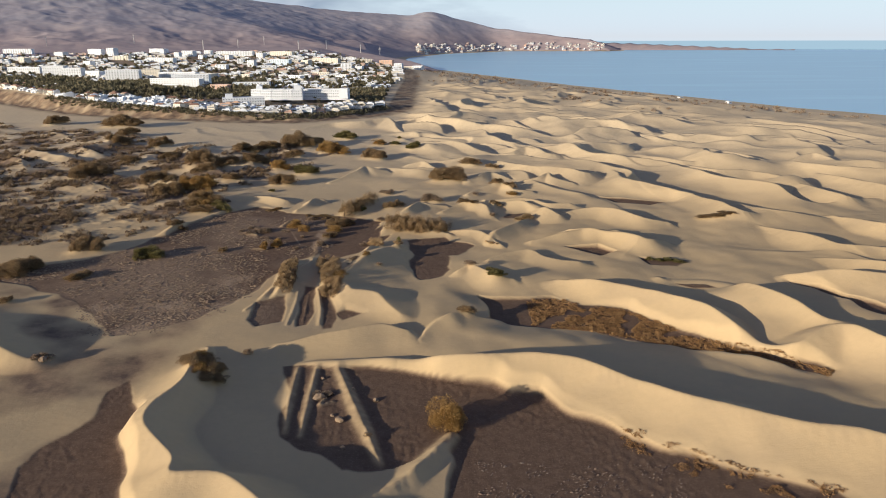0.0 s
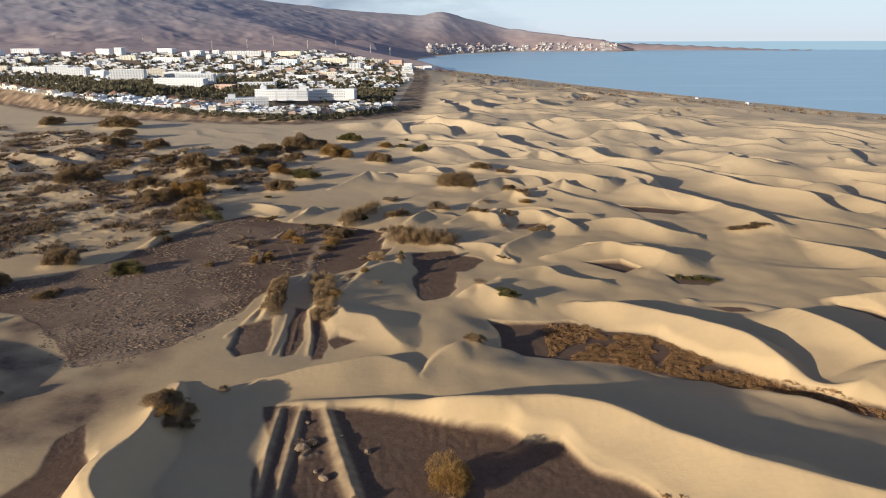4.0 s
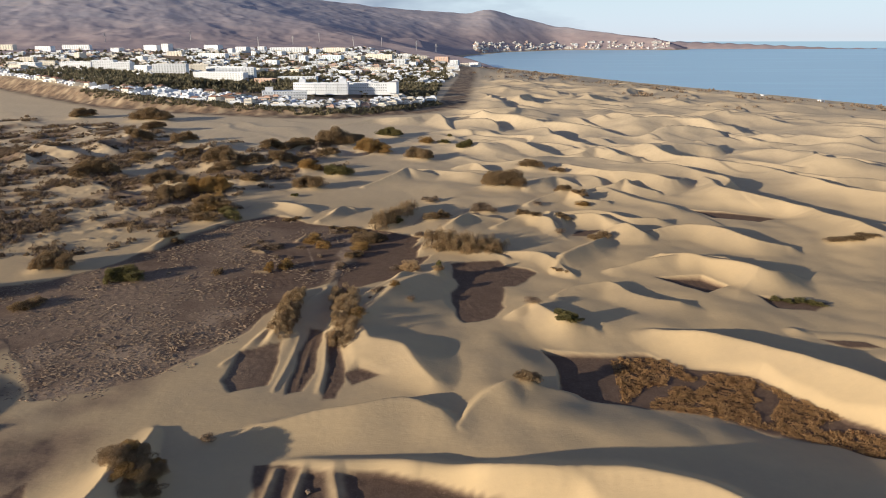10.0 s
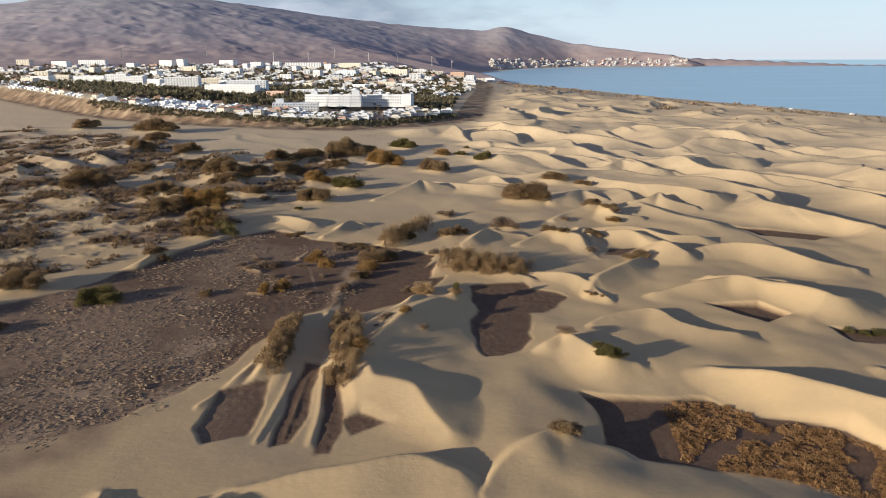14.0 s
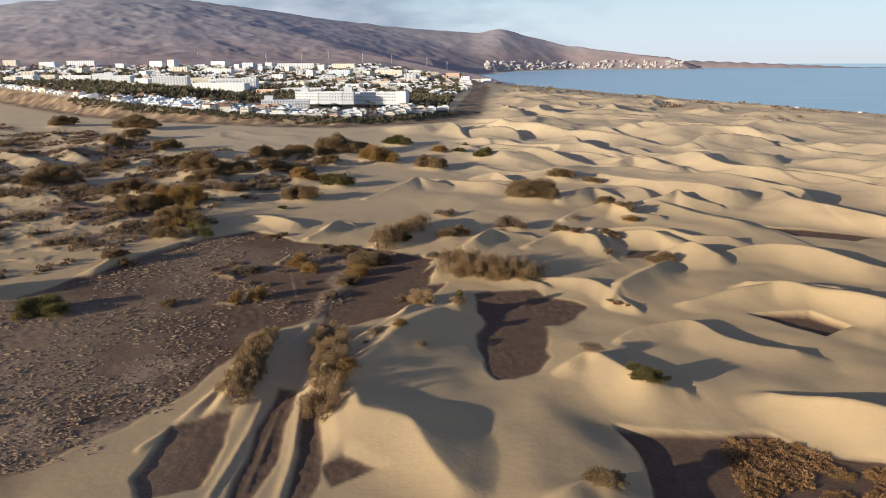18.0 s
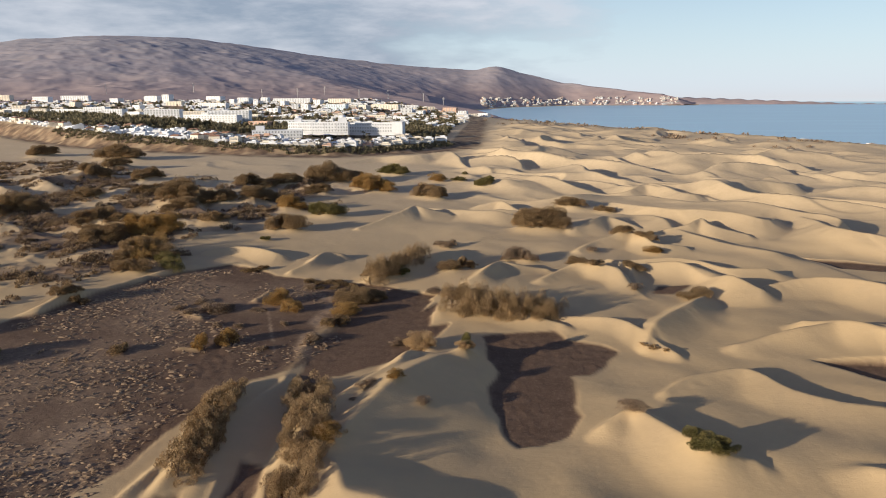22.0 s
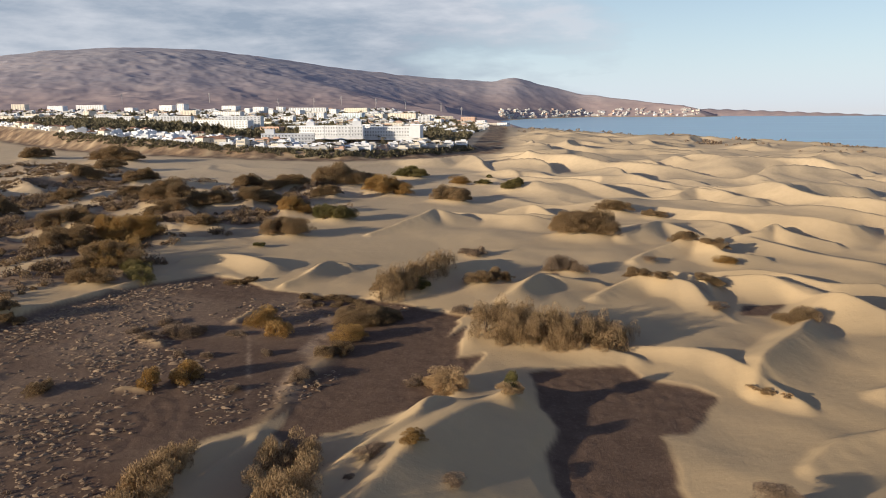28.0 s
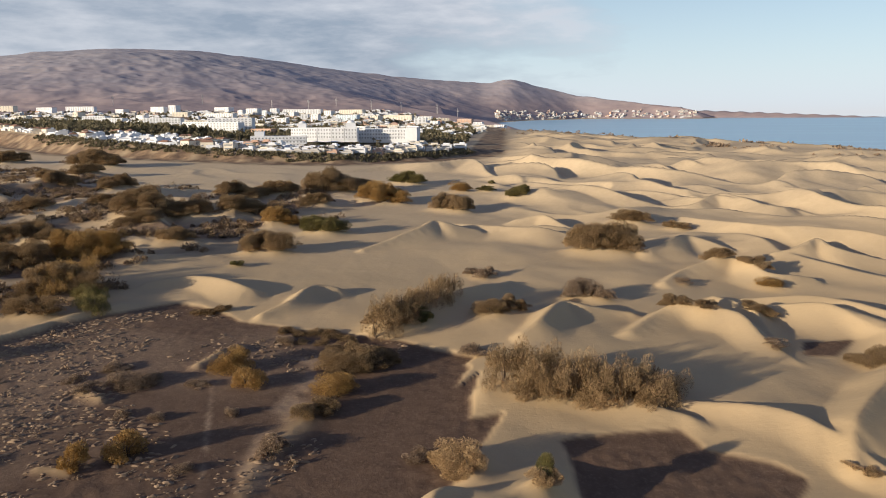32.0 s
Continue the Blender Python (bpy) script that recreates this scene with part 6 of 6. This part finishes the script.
# the dark mat of plants in the damp hollow behind the big dune, and beside the first gravel flat
for ring, seed, count, w0, name, label in (
        (FLATS[4][1], 5, 6800, 0.8, "hollow_scrub", "dense low brown-green plants in the long hollow"),
        (FLATS[2][1], 6, 2000, 0.5, "flat_edge_scrub", "low dry plants along the foot of the dune")):
    lo, hi = np.min(ring, 0), np.max(ring, 0)
    px, py = g.uniform(lo[0], hi[0], 22000), g.uniform(lo[1], hi[1], 22000)
    e = ring_depth(px, py, ring)
    if seed == 5:
        sel = (e > 0.5) & (px > 36) & (waves(px, py, 14, 81, 2) > -0.28)
    else:
        sel = (e > -2.0) & (e < 9 - 4 * (px < 62)) & (px > 51) & (px < 130) & (py > 138) & (waves(px, py, 7, 82, 2) > -0.12 + 0.05 * np.maximum(e - 3, 0))
    px, py = px[sel][:count], py[sel][:count]
    pz = ground_height(px, py)[0]
    foliage_heap(name, label, [(a, b, c - 0.1, w, 0.3 * w) for a, b, c, w in zip(px, py, pz, w0 + g.gamma(2, 0.45, len(px)))], LEAF_MAT, seed, 56, "scrub", 0.17)
# pale crusted clods on the gravel, drawn out by the wind
def clods(name, label, px, py, lo, hi, seed, material=CLOD, lift_by=1.0):
    g = np.random.default_rng(seed)
    n, m = len(px), 7
    pz = ground_height(px, py)[0]
    L = (lo + (hi - lo) * g.beta(1.2, 3.5, n))
    W, H = L * g.uniform(0.22, 0.5, n), np.minimum(L * g.uniform(0.14, 0.3, n), 0.42) * lift_by
    turn = 0.62 + g.normal(0, 0.35, n)
    rings = []
    for lift, wide in ((-0.15, 1.0), (0.6, 0.72), (1.0, 0.25)):
        for j in range(m):
            b = 2 * math.pi * j / m + g.uniform(-0.25, 0.25, n)
            q = wide * g.uniform(0.7, 1.15, n)
            u, v = 0.5 * L * q * np.cos(b), 0.5 * W * q * np.sin(b)
            rings.append(np.stack([px + u * np.cos(turn) - v * np.sin(turn), py + u * np.sin(turn) + v * np.cos(turn), pz + H * lift * g.uniform(0.8, 1.2, n)], 1))
    verts = np.stack(rings, 1)
    f = []
    for k in range(2):
        for j in range(m):
            f.append((k * m + j, k * m + (j + 1) % m, k * m + m + (j + 1) % m, k * m + m + j))
    f += [(14, 15, 16, 17), (14, 17, 18, 19), (14, 19, 20, 20)][:2]
    faces = (np.arange(n)[:, None, None] * 3 * m + np.array(f)[None]).reshape(-1, 4)
    tagged(new(name, mesh_from(name, verts, faces, material)), label, "clods", kind="stuff")


ring = FLATS[1][1]
lo, hi = np.min(ring, 0), np.max(ring, 0)
px, py = g.uniform(lo[0], hi[0], 24000), g.uniform(lo[1], hi[1], 24000)
patch = waves(px, py, 26, 83, 3) + 0.4 * waves(px, py, 90, 84, 1)
strewn = 0.45 * smooth01((-84 - 0.35 * (py - 350) - px) / 14)
sel = (ring_depth(px, py, ring) > 1.5) & (patch + strewn > g.uniform(0.0, 0.45, 24000))
px, py = px[sel][:6500], py[sel][:6500]
clods("crusted_clods", "small pale crusted sand clods strewn over dark gravel", px, py, 0.45, 2.9, 17, CLOD, 0.75)
qx, qy = g.uniform(-150, -80, 9000), g.uniform(238, 312, 9000)
sel = (ring_depth(qx, qy, CLODS) > -3 + 9 * waves(qx, qy, 16, 87, 2)) & (waves(qx, qy, 8, 86, 2) > g.uniform(-0.4, 0.25, 9000))
clods("drawn_clods", "pale crusted clods drawn out by the wind in rows", qx[sel][:2600], qy[sel][:2600], 0.5, 2.2, 19, CLOD, 0.6)
px, py = px[::14] + 0.7, py[::14] + 0.4
pz = ground_height(px, py)[0]
foliage_heap("gravel_tussocks", "small dry tussocks among the clods on dark gravel",
             [(a, b, c - 0.05, w, 0.5 * w) for a, b, c, w in zip(px, py, pz, 0.35 + g.gamma(1.5, 0.32, len(px)))], LEAF_GREY, 9, 14, "tussocks")

# rough clods on the first gravel flat
px, py = g.uniform(8, 62, 2600), g.uniform(140, 166, 2600)
sel = (ring_depth(px, py, FLATS[2][1]) > 2) & (waves(px, py, 10, 85, 2) > 0.0)
clods("gravel_clods", "rough brown clods crowded on the first gravel flat", px[sel][:500], py[sel][:500], 0.4, 1.6, 18, GRAVEL_CLOD)


# single weathered stones
def stone(x, y, w, seed):
    g = random.Random(seed)
    v, f, m = [], [], 8
    for lift, wide in ((-0.2, 0.9), (0.25, 1.0), (0.55, 0.8), (0.7, 0.35)):
        for j in range(m):
            b, q = 2 * math.pi * j / m, wide * g.uniform(0.8, 1.15)
            v.append((0.5 * w * q * math.cos(b), 0.38 * w * q * math.sin(b), w * lift * g.uniform(0.45, 0.6)))
    for k in range(3):
        f += [(k * m + j, k * m + (j + 1) % m, k * m + m + (j + 1) % m, k * m + m + j) for j in range(m)]
    f += [(24, 25, 26, 27), (24, 27, 28, 31), (28, 29, 30, 31)]
    ob = new("stone", mesh_from("stone", v, f, CLOD))
    ob.matrix_basis = pose(x, y, height_at(x, y), 0, 0, g.uniform(0, 360))
    return tagged(ob, "pale weathered stone lying on brown gravel", "stone", group="stones on the gravel")


for i, (x, y, w) in enumerate(((-39, 199, 4.2), (-40, 211.6, 1.8), (-29, 204, 1.4), (-21.3, 198, 2.2), (-31, 186, 3.0), (-33.5, 189, 1.6), (-28, 172, 1.8), (-134.8, 217, 3.2), (-66.8, 362, 1.8), (-84, 352, 1.3))):
    stone(x, y, w, i)
